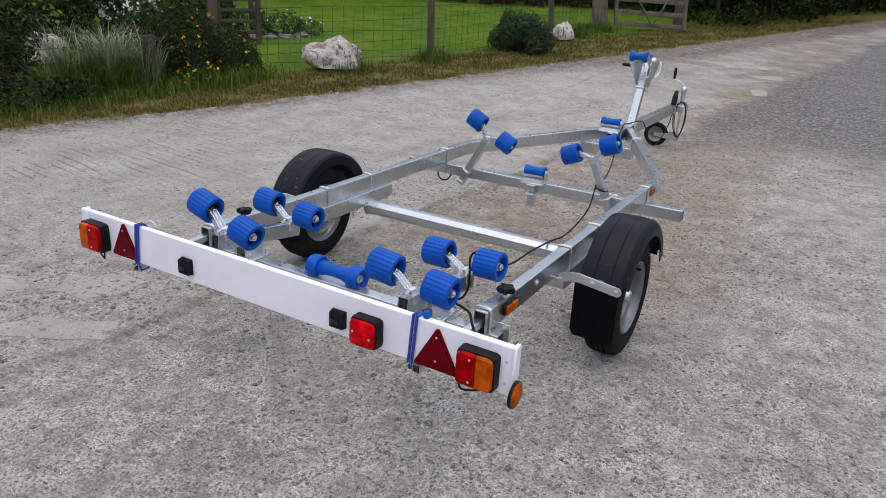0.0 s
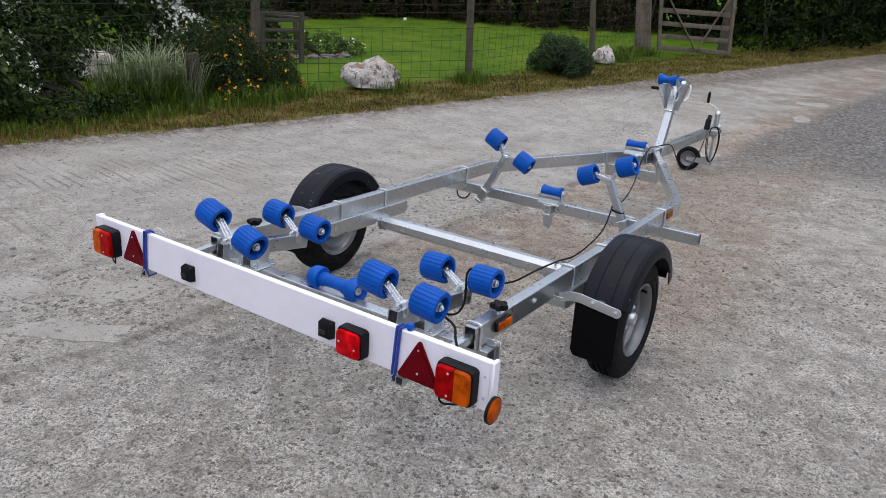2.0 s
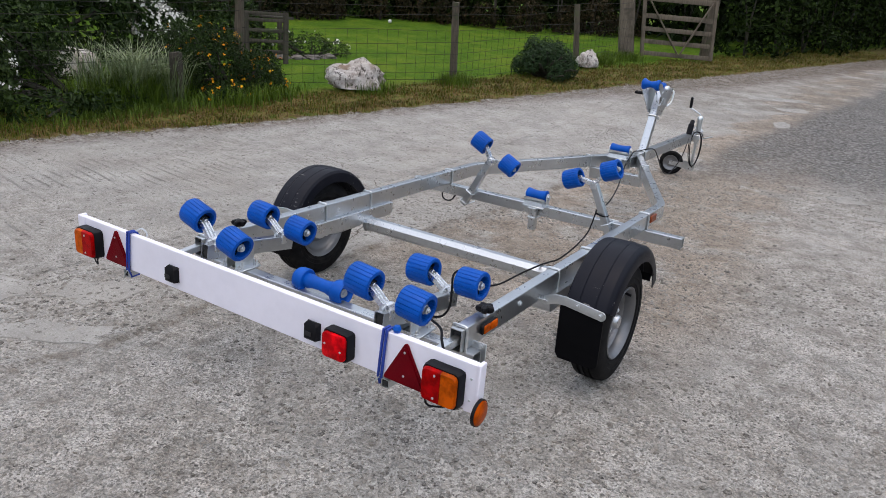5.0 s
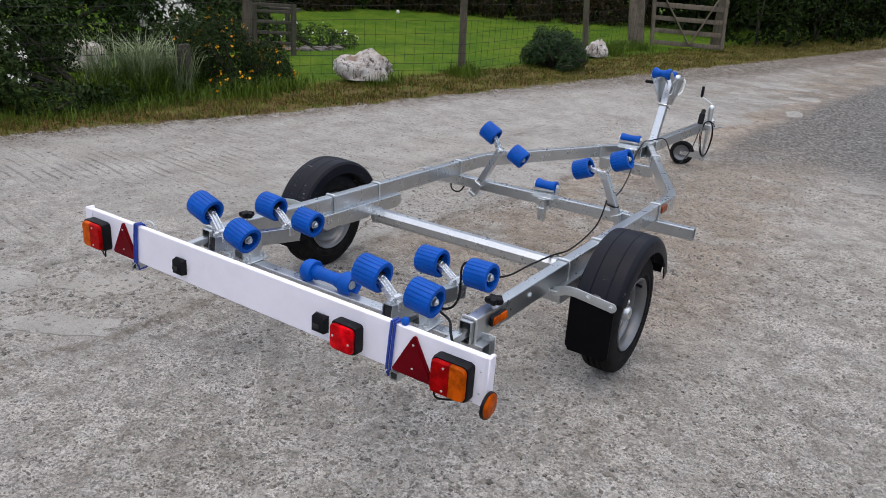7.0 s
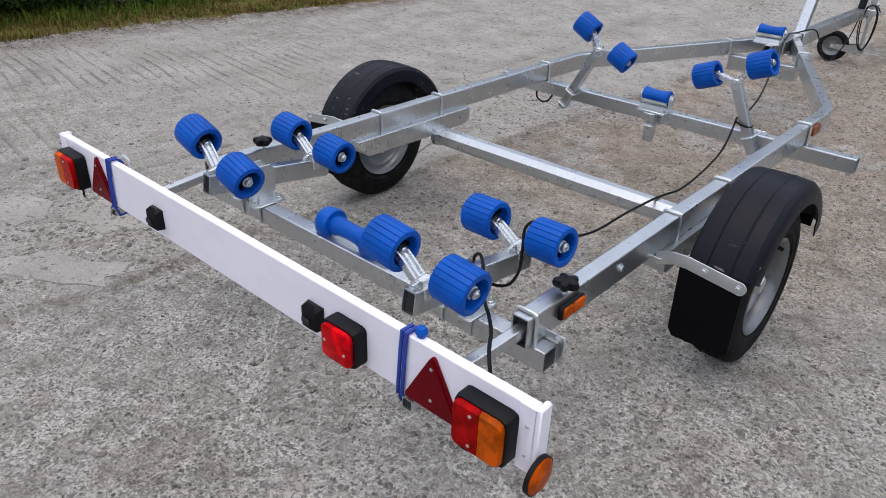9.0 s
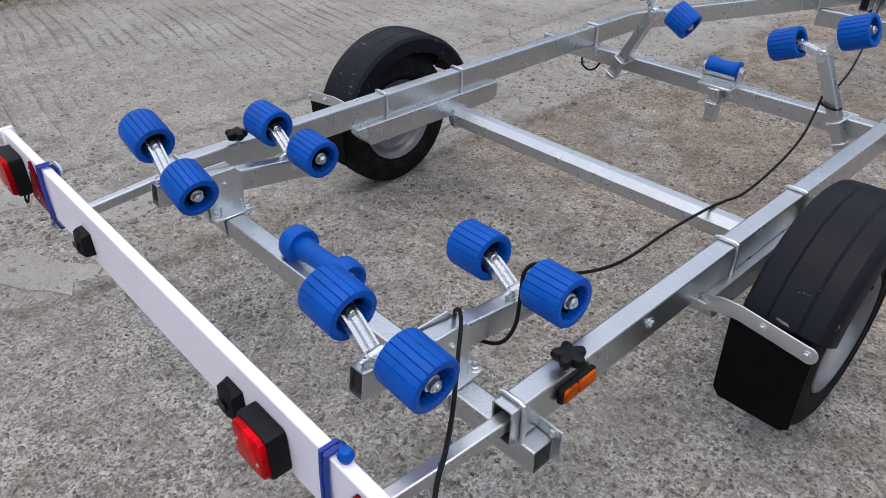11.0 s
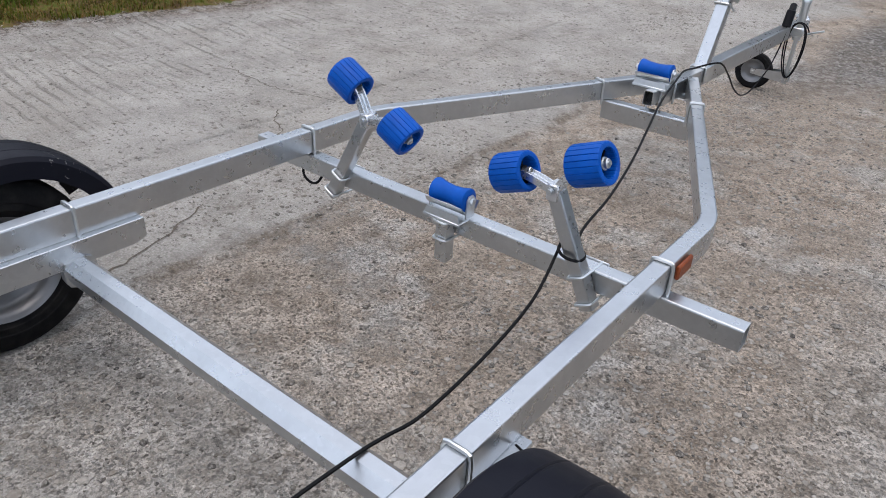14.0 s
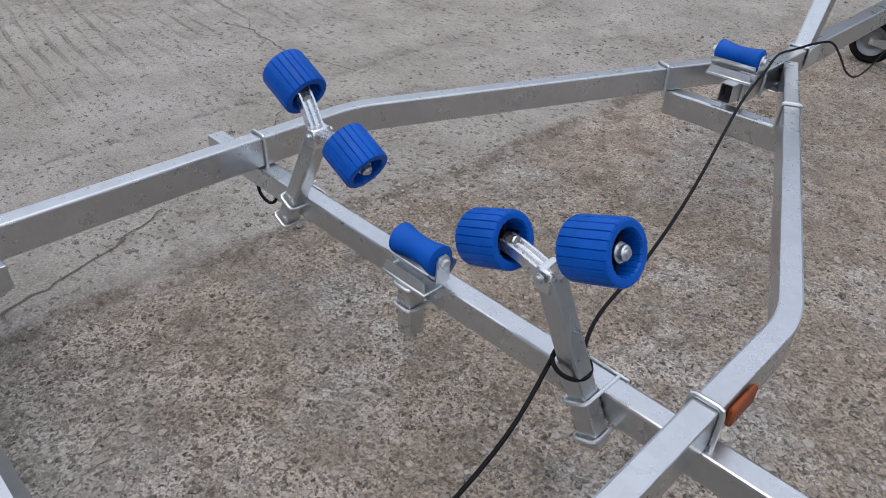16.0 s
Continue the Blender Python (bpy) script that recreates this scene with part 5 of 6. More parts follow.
def shrub(name, lumps, count, size, material, label, seed, slim=0.45, flowers=None, category="shrub", feet=None):
    rng = np.random.default_rng(seed)
    cx, cy = np.mean([l[0] for l in lumps]), np.mean([l[1] for l in lumps])
    at = Vector((cx, cy, height(cx, cy)))
    root = thing(name, at, label, category)
    p, w = lump_points(lumps, count, rng)
    crown = part("foliage", leaf_mesh("foliage", p - np.array(at), w, size, material, rng, slim), material, root)
    crown["kind"] = "stuff"
    tops = [Vector((l[0], l[1], l[2] + l[5] * 0.4)) - at for l in lumps]
    if feet:
        part("woody_growth", [s for f in feet for s in stems(Vector((*f, height(*f) - 0.05)) - at, [Vector((f[0] + 0.1, f[1], height(*f) + 1.9)) - at, Vector((f[0] - 0.3, f[1] + 0.2, height(*f) + 1.4)) - at], 0.03)], BARK, root)["kind"] = "stuff"
    else:
        part("woody_growth", stems(Vector((0, 0, -0.02)), tops + [t + Vector((0.2, -0.15, -0.1)) for t in tops], 0.03), BARK, root)["kind"] = "stuff"
    if flowers:
        mat, many, fsize, fname = flowers
        fp, fw = lump_points(lumps, many * 3, rng, 0.93)
        keep = (fw[:, 2] > -0.3)
        order = rng.permutation(np.flatnonzero(keep))[:many]
        fp, fw = fp[order], fw[order]
        five = np.repeat(fp + fw * 0.02, 4, 0) + rng.normal(0, fsize * 0.35, (len(fp) * 4, 3))
        blossom = part("blossom", leaf_mesh("blossom", five - np.array(at), np.repeat(fw, 4, 0), fsize, mat, rng, 0.9), mat, root)
        blossom["kind"] = "stuff"
    return root


def grass_mesh(name, xy, tall, wide, material, rng, droop=0.5):
    """Bent blades of grass rooted at xy."""
    k = len(xy)
    z = np.array([height(a, b) for a, b in xy]) - 0.01
    root = np.column_stack([xy, z])
    a = rng.uniform(0, 2 * np.pi, k)
    lean = np.column_stack([np.cos(a), np.sin(a), np.zeros(k)])
    side = np.column_stack([-np.sin(a), np.cos(a), np.zeros(k)])
    h = tall * rng.uniform(0.35, 1.3, (k, 1))
    w = wide * rng.uniform(0.7, 1.3, (k, 1))
    d = droop * rng.uniform(0.2, 1.0, (k, 1))
    up = np.array((0, 0, 1.0))
    mid = root + up * h * 0.6 + lean * h * d * 0.3
    tip = root + up * h * (1 - 0.3 * d) + lean * h * d
    verts = np.stack([root - side * w, root + side * w, mid + side * w * 0.7, mid - side * w * 0.7, tip], 1).reshape(-1, 3)
    i = np.arange(k) * 5
    faces = np.stack([i, i + 1, i + 2, i + 3], 1).tolist() + np.stack([i + 3, i + 2, i + 4], 1).tolist()
    return raw(name, verts, faces, material)


def grass(name, xy, tall, wide, material, label, seed, droop=0.5):
    mesh = grass_mesh(name, xy, tall, wide, material, np.random.default_rng(seed), droop)
    tagged(new(name, mesh), label, "grass", kind="stuff")


def clumped(rng, count, xlo, xhi, ylo, yhi):
    """Points that bunch together unevenly."""
    p = np.column_stack([rng.uniform(xlo, xhi, count), rng.uniform(ylo, yhi, count)])
    f = np.sin(p[:, 0] * 7.1 + 1.3 * np.sin(p[:, 1] * 3.1)) + np.sin(p[:, 1] * 5.3 + 2 * np.sin(p[:, 0] * 4.7))
    return p[f + rng.normal(0, 0.8, count) > -0.3]


def rock(name, at, size, label, seed, turn=0.0, group="boulders along the verge", material=None):
    """A craggy boulder, sunk a little into the turf."""
    bm = bmesh.new()
    bmesh.ops.create_icosphere(bm, subdivisions=4, radius=1.0)
    for v in bm.verts:
        p = v.co.copy()
        q = p * 1.3 + Vector((seed * 3.1, seed, 0))
        k = 1 + 0.34 * noise.noise(q) + 0.20 * noise.noise(q * 2.3) + 0.11 * noise.noise(q * 5.1) + 0.08 * abs(noise.noise(q * 9)) + 0.05 * noise.noise(q * 17)
        v.co = Vector((p.x * k * size[0] / 2, p.y * k * size[1] / 2, max(p.z * k, -0.25) * size[2] * 0.62 + size[2] * 0.30))
    mesh = mesh_of(name, dump(bm), material or ROCK, 60)
    return solo(name, mesh, ROCK, label, "rock", group, m=Matrix.Translation((at[0], at[1], height(*at) - 0.02)) @ Matrix.Rotation(turn, 4, "Z"))


def wooden_post(parent, at, tall, w, lean=(0, 0), seed=0, material=None):
    """A weathered post with uneven faces."""
    rng = random.Random(seed)
    z0 = height(*at) - 0.03
    steps, n = 7, 8
    verts, faces = [], []
    for i in range(steps):
        t = i / (steps - 1)
        for j in range(n):
            a = 2 * math.pi * j / n + 0.39
            r = w / 2 * (1.12 - 0.12 * t) * (1 + rng.uniform(-0.07, 0.07)) * (1.16 if j % 2 else 1.0)
            verts.append((lean[0] * t + r * math.cos(a), lean[1] * t + r * math.sin(a), tall * t + (rng.uniform(-0.01, 0.01) if i == steps - 1 else 0)))
    for i in range(steps - 1):
        for j in range(n):
            q = (j + 1) % n
            faces.append([i * n + j, i * n + q, (i + 1) * n + q, (i + 1) * n + j])
    faces.append([(steps - 1) * n + j for j in range(n)])
    base = parent.matrix_basis.translation if parent else Vector()
    return part("post", (verts, faces), material or POST, parent, m=Matrix.Translation(Vector((at[0], at[1], z0)) - base), sharp=30)


def plank(a, b, w, t, up=(0, 0, 1)):
    """A sawn board from a to b."""
    return sweep([a, Vector(a) * 0.5 + Vector(b) * 0.5, b], rounded(t, w, min(t, w) * 0.15), up)


# ---------------------------------------------------------------- fence and gate
FENCE = [(-6.30, -1.6), (-6.35, 1.05), (-5.78, 5.10), (-4.15, 7.84), (-3.70, 11.42), (-3.50, 13.45)]
fence = thing("wire_fence", (*FENCE[2], height(*FENCE[2])), "stock wire fence on weathered grey wooden posts", "fence")
LEANS = [(0, 0), (0, 0), (0.025, 0.015), (-0.046, -0.029), (-0.105, -0.065)]
TALL = [1.15, 1.15, 1.20, 1.20, 1.12]
for k, at in enumerate(FENCE[:5]):
    wooden_post(fence, at, TALL[k], 0.105, LEANS[k], k + 3)


def wire_line(pts, r):
    return sweep(pts, ring(r, 4), (0.1, 0.2, 1))


def build_wires():
    base = fence.matrix_basis.translation
    for (x0, y0), (x1, y1) in zip(FENCE[:-1], FENCE[1:]):
        pieces = []
        a, b = Vector((x0, y0, height(x0, y0))), Vector((x1, y1, height(x1, y1)))
        off = Vector((0.06, -0.02, 0))
        for z in (0.08, 0.19, 0.31, 0.45, 0.60, 0.78, 1.00, 1.12):
            pts = []
            for i in range(7):
                t = i / 6
                q = a.lerp(b, t) + off
                pts.append(Vector((q.x, q.y, height(q.x, q.y) + z - 0.03 * math.sin(math.pi * t) * (z > 0.9) + 0.012 * math.sin(9 * t + z * 20))) - base)
            pieces.append(wire_line(pts, 0.0030))
        many = int((b - a).length / 0.15)
        for i in range(many):
            q = a.lerp(b, (i + 0.5) / many) + off
            z = height(q.x, q.y)
            pieces.append(wire_line([Vector((q.x, q.y, z + 0.06)) - base, Vector((q.x + 0.01 * math.sin(i * 2.3), q.y, z + 0.79)) - base], 0.0024))
        ob = part("wire_mesh", pieces, WIRE, fence, "thin rusty stock wire")
        ob["kind"] = "stuff"


build_wires()

stump = thing("short_post", (-5.56, 3.98, height(-5.56, 3.98)), "short grey stub of an old fence post", "post")
wooden_post(stump, (-5.56, 3.98), 0.60, 0.125, (-0.01, 0), 21, material=OLD)

gate_post = thing("gate_post", (-3.52, 13.62, height(-3.52, 13.62)), "thick weathered timber gate post", "post")
wooden_post(gate_post, (-3.52, 13.62), 1.75, 0.30, (-0.20, -0.12), 33, material=GATE)
gate_post_far = thing("gate_post", (-2.25, 14.95, height(-2.25, 14.95)), "dark timber post behind the field gate", "post")
wooden_post(gate_post_far, (-2.25, 14.95), 1.5, 0.20, (0.02, 0.0), 34)


def field_gate(a, b, tall):
    """A five-barred wooden gate with two braces that meet low in the middle."""
    za = height(*a) + 0.06
    root = thing("field_gate", (*a, za), "bleached five-barred wooden field gate, standing open", "gate")
    d = Vector((b[0] - a[0], b[1] - a[1], 0))
    n = Vector((-d.y, d.x, 0)).normalized()
    up = Vector((-0.088, -0.056, 1.0))
    part("stile", plank(up * -0.02, up * (tall + 0.14), 0.10, 0.075, n), GATE, root)
    part("stile", plank(d, d * 1.02 + up * (tall + 0.02), 0.085, 0.07, n), GATE, root)
    for z, w in ((0.05, 0.09), (0.27, 0.09), (0.50, 0.09), (0.74, 0.10), (1.06, 0.11)):
        z *= tall / 1.08
        part("bar", plank(up * z, d + up * (z - 0.01), w, 0.028), GATE, root)
    for t0, t1 in ((0.06, 0.52), (0.97, 0.54)):
        part("brace", plank(d * t0 + n * -0.032 + up * (tall - 0.02), d * t1 + n * -0.032 + up * 0.06, 0.085, 0.026, n), GATE, root)
    part("hinge", [chamfer((0.03, 0.25, 0.03), 0.004, (0.02, 0.0, tall - 0.02))], WIRE, root)


field_gate((-3.25, 13.80), (-1.98, 14.42), 1.16)


def old_hurdle(a, b):
    """A worn rail hurdle standing by the flower bed."""
    root = thing("rail_hurdle", (*a, height(*a)), "dark weathered rail hurdle beside the lawn", "fence")
    d = Vector((b[0] - a[0], b[1] - a[1], 0))
    up = Vector((0, 0, 1))
    for t, h in ((0.0, 0.76), (1.0, 0.80)):
        part("upright", plank(d * t, d * t + up * h, 0.075, 0.06, (0.3, 1, 0)), OLD, root)
    for z in (0.18, 0.34, 0.50, 0.66, 0.76):
        part("rail", plank(up * z - d * 0.15, d * 1.02 + up * (z + 0.01), 0.05, 0.03), OLD, root)


old_hurdle((-7.34, 6.66), (-6.88, 7.06))
bench = thing("garden_bench", (-7.75, 7.55, height(-7.75, 7.55)), "dark plank bench end behind the hurdle", "bench")
part("seat", [plank((-0.35, -0.1, 0.62), (0.35, 0.15, 0.62), 0.04, 0.22)], OLD, bench)
for sx in (-0.28, 0.28):
    part("leg", plank((sx, 0, 0), (sx * 0.8, 0, 0.60), 0.07, 0.06, (0, 1, 0)), OLD, bench)

# ---------------------------------------------------------------- rocks and garden things
rock("rock", (-4.72, 6.26), (0.80, 0.52, 0.42), "rugged white quartz boulder with dark lichen on the verge", 1.0, 0.95)
rock("rock", (-7.55, 3.95), (0.55, 0.45, 0.46), "pale rounded boulder half hidden by tall grass", 2.3, 0.4)
rock("rock", (-3.43, 11.25), (0.40, 0.36, 0.36), "white boulder with dark lichen beside a fence post", 4.1, 1.3)
for k, (x, y) in enumerate(((-7.10, 7.55), (-6.98, 7.80), (-6.88, 8.08), (-7.25, 7.35))):
    rock("edging_stone", (x, y), (0.26, 0.18, 0.10), "flat grey edging stone round the flower bed", 5 + k, 0.9, "edging stones round the flower bed", STONE)
for x, y in ((-7.99, 9.57), (-9.9, 13.76)):
    z = height(x, y)
    solo("lawn_ball", lathe([(0, -0.05), (0.03, -0.04), (0.048, -0.015), (0.05, 0), (0.048, 0.015), (0.03, 0.04), (0, 0.05)], 14), PETAL, "small pale ball lying on the lawn", "ball", "balls on the lawn", m=Matrix.Translation((x, y, z + 0.055)))

# ---------------------------------------------------------------- shrubs and hedges
shrub("rose_bush", [(-6.0, 1.55, 0.50, 0.75, 0.75, 0.62), (-5.95, 0.75, 0.48, 0.75, 0.70, 0.60), (-6.30, 2.05, 0.40, 0.45, 0.40, 0.42), (-6.3, 1.2, 0.95, 0.6, 0.8, 0.42), (-6.0, -0.3, 0.45, 0.7, 0.8, 0.55), (-5.80, 1.75, 0.38, 0.45, 0.45, 0.42)],
      19000, 0.062, LEAF_ROSE, "dark wild rose bush with small white flowers", 11, 0.62, (PETAL, 330, 0.030, "flower"))
shrub("rhododendron", [(-9.2, 4.9, 1.0, 1.3, 1.2, 1.2), (-8.6, 3.4, 0.9, 1.1, 1.0, 1.1), (-9.3, 6.2, 0.9, 1.0, 0.9, 1.0), (-9.6, 4.2, 2.1, 1.2, 1.4, 0.9), (-8.4, 2.0, 1.0, 1.2, 1.2, 1.1), (-9.0, 0.3, 1.1, 1.3, 1.4, 1.2)],
      16000, 0.150, LEAF_DARK, "large dark broad-leaved evergreen shrub", 12, 0.36)
shrub("undergrowth", [(-6.5, 4.1, 0.18, 0.35, 0.3, 0.18), (-5.55, 3.1, 0.10, 0.25, 0.5, 0.20), (-5.45, 2.4, 0.12, 0.25, 0.5, 0.22), (-6.6, 4.75, 0.5, 0.45, 0.45, 0.45), (-6.15, 5.0, 0.45, 0.45, 0.5, 0.48), (-6.7, 2.6, 0.6, 0.45, 0.8, 0.6), (-6.95, 1.2, 0.7, 0.45, 0.9, 0.7), (-5.85, 5.55, 0.36, 0.28, 0.28, 0.32), (-6.9, -0.2, 0.6, 0.4, 0.9, 0.6)], 17000, 0.07, LEAF_DARK, "dark green undergrowth behind the tall grass", 18, 0.5)
shrub("white_flowering_shrub", [(-8.30, 5.75, 0.72, 0.46, 0.42, 0.32), (-8.6, 5.5, 1.15, 0.45, 0.4, 0.28)], 1800, 0.07, LEAF_MID, "shrub covered in white blossom", 13, 0.5, (PETAL, 420, 0.050, "flower"))
shrub("white_flowering_shrub", [(-7.7, 2.6, 1.05, 0.45, 0.4, 0.30)], 1500, 0.07, LEAF_MID, "shrub with scattered white blossom", 14, 0.5, (PETAL, 130, 0.045, "flower"))
shrub("orange_flower_bush", [(-5.62, 4.62, 0.46, 0.38, 0.48, 0.46), (-5.32, 5.02, 0.36, 0.34, 0.36, 0.36), (-5.80, 4.42, 0.74, 0.32, 0.32, 0.30), (-5.50, 5.25, 0.30, 0.30, 0.30, 0.30), (-5.25, 4.55, 0.16, 0.26, 0.45, 0.20)],
      11000, 0.042, LEAF_DARK, "dense green bush with orange and yellow flowers", 15, 0.45, (ORANGE, 105, 0.030, "flower"))
SPRAYS = [(-3.50 + 0.46 * math.cos(k * 2.4) * (k / 16) ** 0.5, 9.60 + 0.36 * math.sin(k * 2.4) * (k / 16) ** 0.5, 0.50 + 0.34 * (1 - k / 22) + 0.07 * math.sin(k * 5.1), 0.15, 0.15, 0.21) for k in range(20)]
shrub("low_green_bush", SPRAYS, 9000, 0.10, LEAF_BLUE, "loose feathery dusky green bush on the verge", 16, 0.13)
shrub("dark_shrub", [(-8.05, 6.75, 0.55, 0.50, 0.40, 0.60), (-7.85, 7.20, 0.50, 0.40, 0.35, 0.50), (-8.5, 7.3, 0.9, 0.6, 0.5, 0.7)], 5200, 0.08, LEAF_DARK, "dark leafy shrub behind the rail hurdle", 19, 0.45)
shrub("flower_bed_plants", [(-7.25, 8.05, 0.50, 0.35, 0.35, 0.28), (-6.95, 8.35, 0.46, 0.28, 0.28, 0.22), (-7.45, 7.55, 0.55, 0.25, 0.25, 0.30)], 2600, 0.055, LEAF_MID, "mixed green plants in a stone-edged flower bed", 17, 0.4, (PETAL, 26, 0.03, "flower"))


def hedge(name, line, tall, deep, count, size, material, label, seed, slim=0.5):
    rng = np.random.default_rng(seed)
    lumps, feet = [], []
    for (x0, y0), (x1, y1) in zip(line[:-1], line[1:]):
        length = math.hypot(x1 - x0, y1 - y0)
        many = max(2, int(length / 0.9))
        for i in range(many):
            t = (i + 0.5) / many
            x, y = x0 + (x1 - x0) * t, y0 + (y1 - y0) * t
            z0 = height(x, y)
            z = 0.0
            feet.append((x, y))
            while z < tall:
                s = rng.uniform(0.75, 1.15)
                lumps.append((x + rng.normal(0, 0.18), y + rng.normal(0, 0.18), z0 + z + 0.3 * s, deep * s, deep * s, 0.55 * s))
                z += 0.7
    return shrub(name, lumps, count, size, material, label, seed, slim, None, "hedge", feet)


# these hedges wear the leaf colour with shade already painted in
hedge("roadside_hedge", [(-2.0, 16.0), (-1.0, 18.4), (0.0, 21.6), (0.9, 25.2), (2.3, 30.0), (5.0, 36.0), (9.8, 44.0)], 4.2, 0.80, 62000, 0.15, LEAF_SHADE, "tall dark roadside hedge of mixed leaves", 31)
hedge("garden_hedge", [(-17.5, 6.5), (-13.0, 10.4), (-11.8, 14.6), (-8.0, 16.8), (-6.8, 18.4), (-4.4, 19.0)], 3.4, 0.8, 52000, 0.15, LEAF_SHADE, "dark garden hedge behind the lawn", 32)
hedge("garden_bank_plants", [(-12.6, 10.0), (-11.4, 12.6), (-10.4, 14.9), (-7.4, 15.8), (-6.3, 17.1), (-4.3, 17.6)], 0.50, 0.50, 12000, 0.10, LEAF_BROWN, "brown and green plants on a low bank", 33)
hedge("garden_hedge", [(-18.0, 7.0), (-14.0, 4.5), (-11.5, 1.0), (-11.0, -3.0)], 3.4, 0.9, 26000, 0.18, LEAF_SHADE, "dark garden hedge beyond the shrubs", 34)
# added rows in shaded leaf colour, which darken the gaps in the hedges
hedge("hedge_backing", [(-3.6, 17.0), (-3.0, 19.5), (-2.2, 22.4), (-1.4, 26.0), (0.2, 31.0), (3.4, 37.4)], 5.2, 0.9, 20000, 0.36, LEAF_SHADE, "added dark leaf rows filling gaps behind the roadside hedge", 35)
hedge("hedge_backing", [(-19.0, 8.0), (-14.4, 11.8), (-13.2, 15.8), (-9.2, 18.6), (-4.6, 20.6)], 5.2, 0.9, 20000, 0.36, LEAF_SHADE, "added dark leaf rows filling gaps behind the garden hedge", 36)


# unseen ring, added to block horizon sky and darken the metal's side reflections
hedge("hedge_backing", [(18.0, 36.0), (14.0, 21.0), (12.0, 9.0), (11.5, -1.0), (10.0, -12.0), (0.0, -17.0), (-8.0, -15.0), (-11.5, -4.0)], 3.4, 1.0, 28000, 0.45, LEAF_SHADE, "unseen dark thicket added to block low sky light", 37)


def build_verge():
    rng = np.random.default_rng(8)

    def along(count, deepest, y0=-1.5, y1=21.0):
        y = y0 + (y1 - y0) * rng.uniform(0, 1, count) ** 1.25
        out = (deepest + 0.06 * np.maximum(y - 4, 0)) * rng.uniform(0, 1, count) ** 0.9 + 0.05 * np.sin(y * 3.3) + 0.04 * np.sin(y * 9.1) + 0.03 * rng.normal(size=count)
        f = np.sin(y * 6.3 + 3 * np.sin(out * 5)) + np.sin(out * 9.0 + y * 2.1) + rng.normal(0, 0.9, count)
        keep = (out > -0.04) & (f > -0.9)
        return np.column_stack([verge_x(y) - out, y])[keep]

    grass("verge_grass", along(48000, 1.1), 0.062, 0.0042, VERGE, "short uneven green grass along the verge", 41, 0.8)
    grass("dry_verge_grass", along(40000, 1.0), 0.060, 0.0040, STRAW, "dry straw-coloured grass at the road edge", 42, 1.2)
    # knee-high growth under the bushes
    q = np.column_stack([rng.uniform(-6.5, -5.0, 9000), rng.uniform(-1.0, 5.3, 9000)])
    o = verge_x(q[:, 1]) - q[:, 0]
    q = q[(o > 0.35) & (o < 1.1)]
    grass("rough_grass", q[::2], 0.10, 0.0045, BLADE, "rough green grass under the bushes", 43, 0.6)
    c = rng.normal(0, 1, (2300, 2)) * np.array((0.18, 0.30)) + np.array((-5.80, 3.50))
    grass("tall_grass", c, 0.40, 0.0055, BLADE, "tall green grass clump by the fence", 44, 0.9)
    tufts = rng.normal(0, 1, (34, 2)) * np.array((0.20, 0.30)) + np.array((-5.92, 3.55))
    c = np.repeat(tufts, 34, 0) + rng.normal(0, 0.035, (34 * 34, 2))
    grass("seeding_grass", c, 0.72, 0.0048, PALE, "tall pale seeding grass by the fence", 45, 1.15)
    c = np.concatenate([rng.normal(0, 0.14, (700, 2)) + np.array(k) for k in ((-4.10, 7.80), (-3.66, 11.3), (-3.45, 12.1), (-3.5, 12.8), (-3.3, 13.2), (-4.5, 6.3))])
    grass("post_grass", c, 0.20, 0.004, BLADE, "grass tufts round the fence posts", 46, 0.6)
    # longer green grass before the orange bush and the rose
    c = rng.normal(0, 1, (1000, 2)) * np.array((0.15, 0.36)) + np.array((-5.05, 4.70))
    grass("long_green_grass", c, 0.22, 0.0056, BLADE, "long fresh green grass before the bush", 47, 0.8)
    c = rng.normal(0, 1, (1600, 2)) * np.array((0.16, 0.9)) + np.array((-5.30, 3.2))
    grass("long_green_grass", c, 0.13, 0.0045, BLADE, "long green grass at the foot of the rose", 48, 0.8)


build_verge()


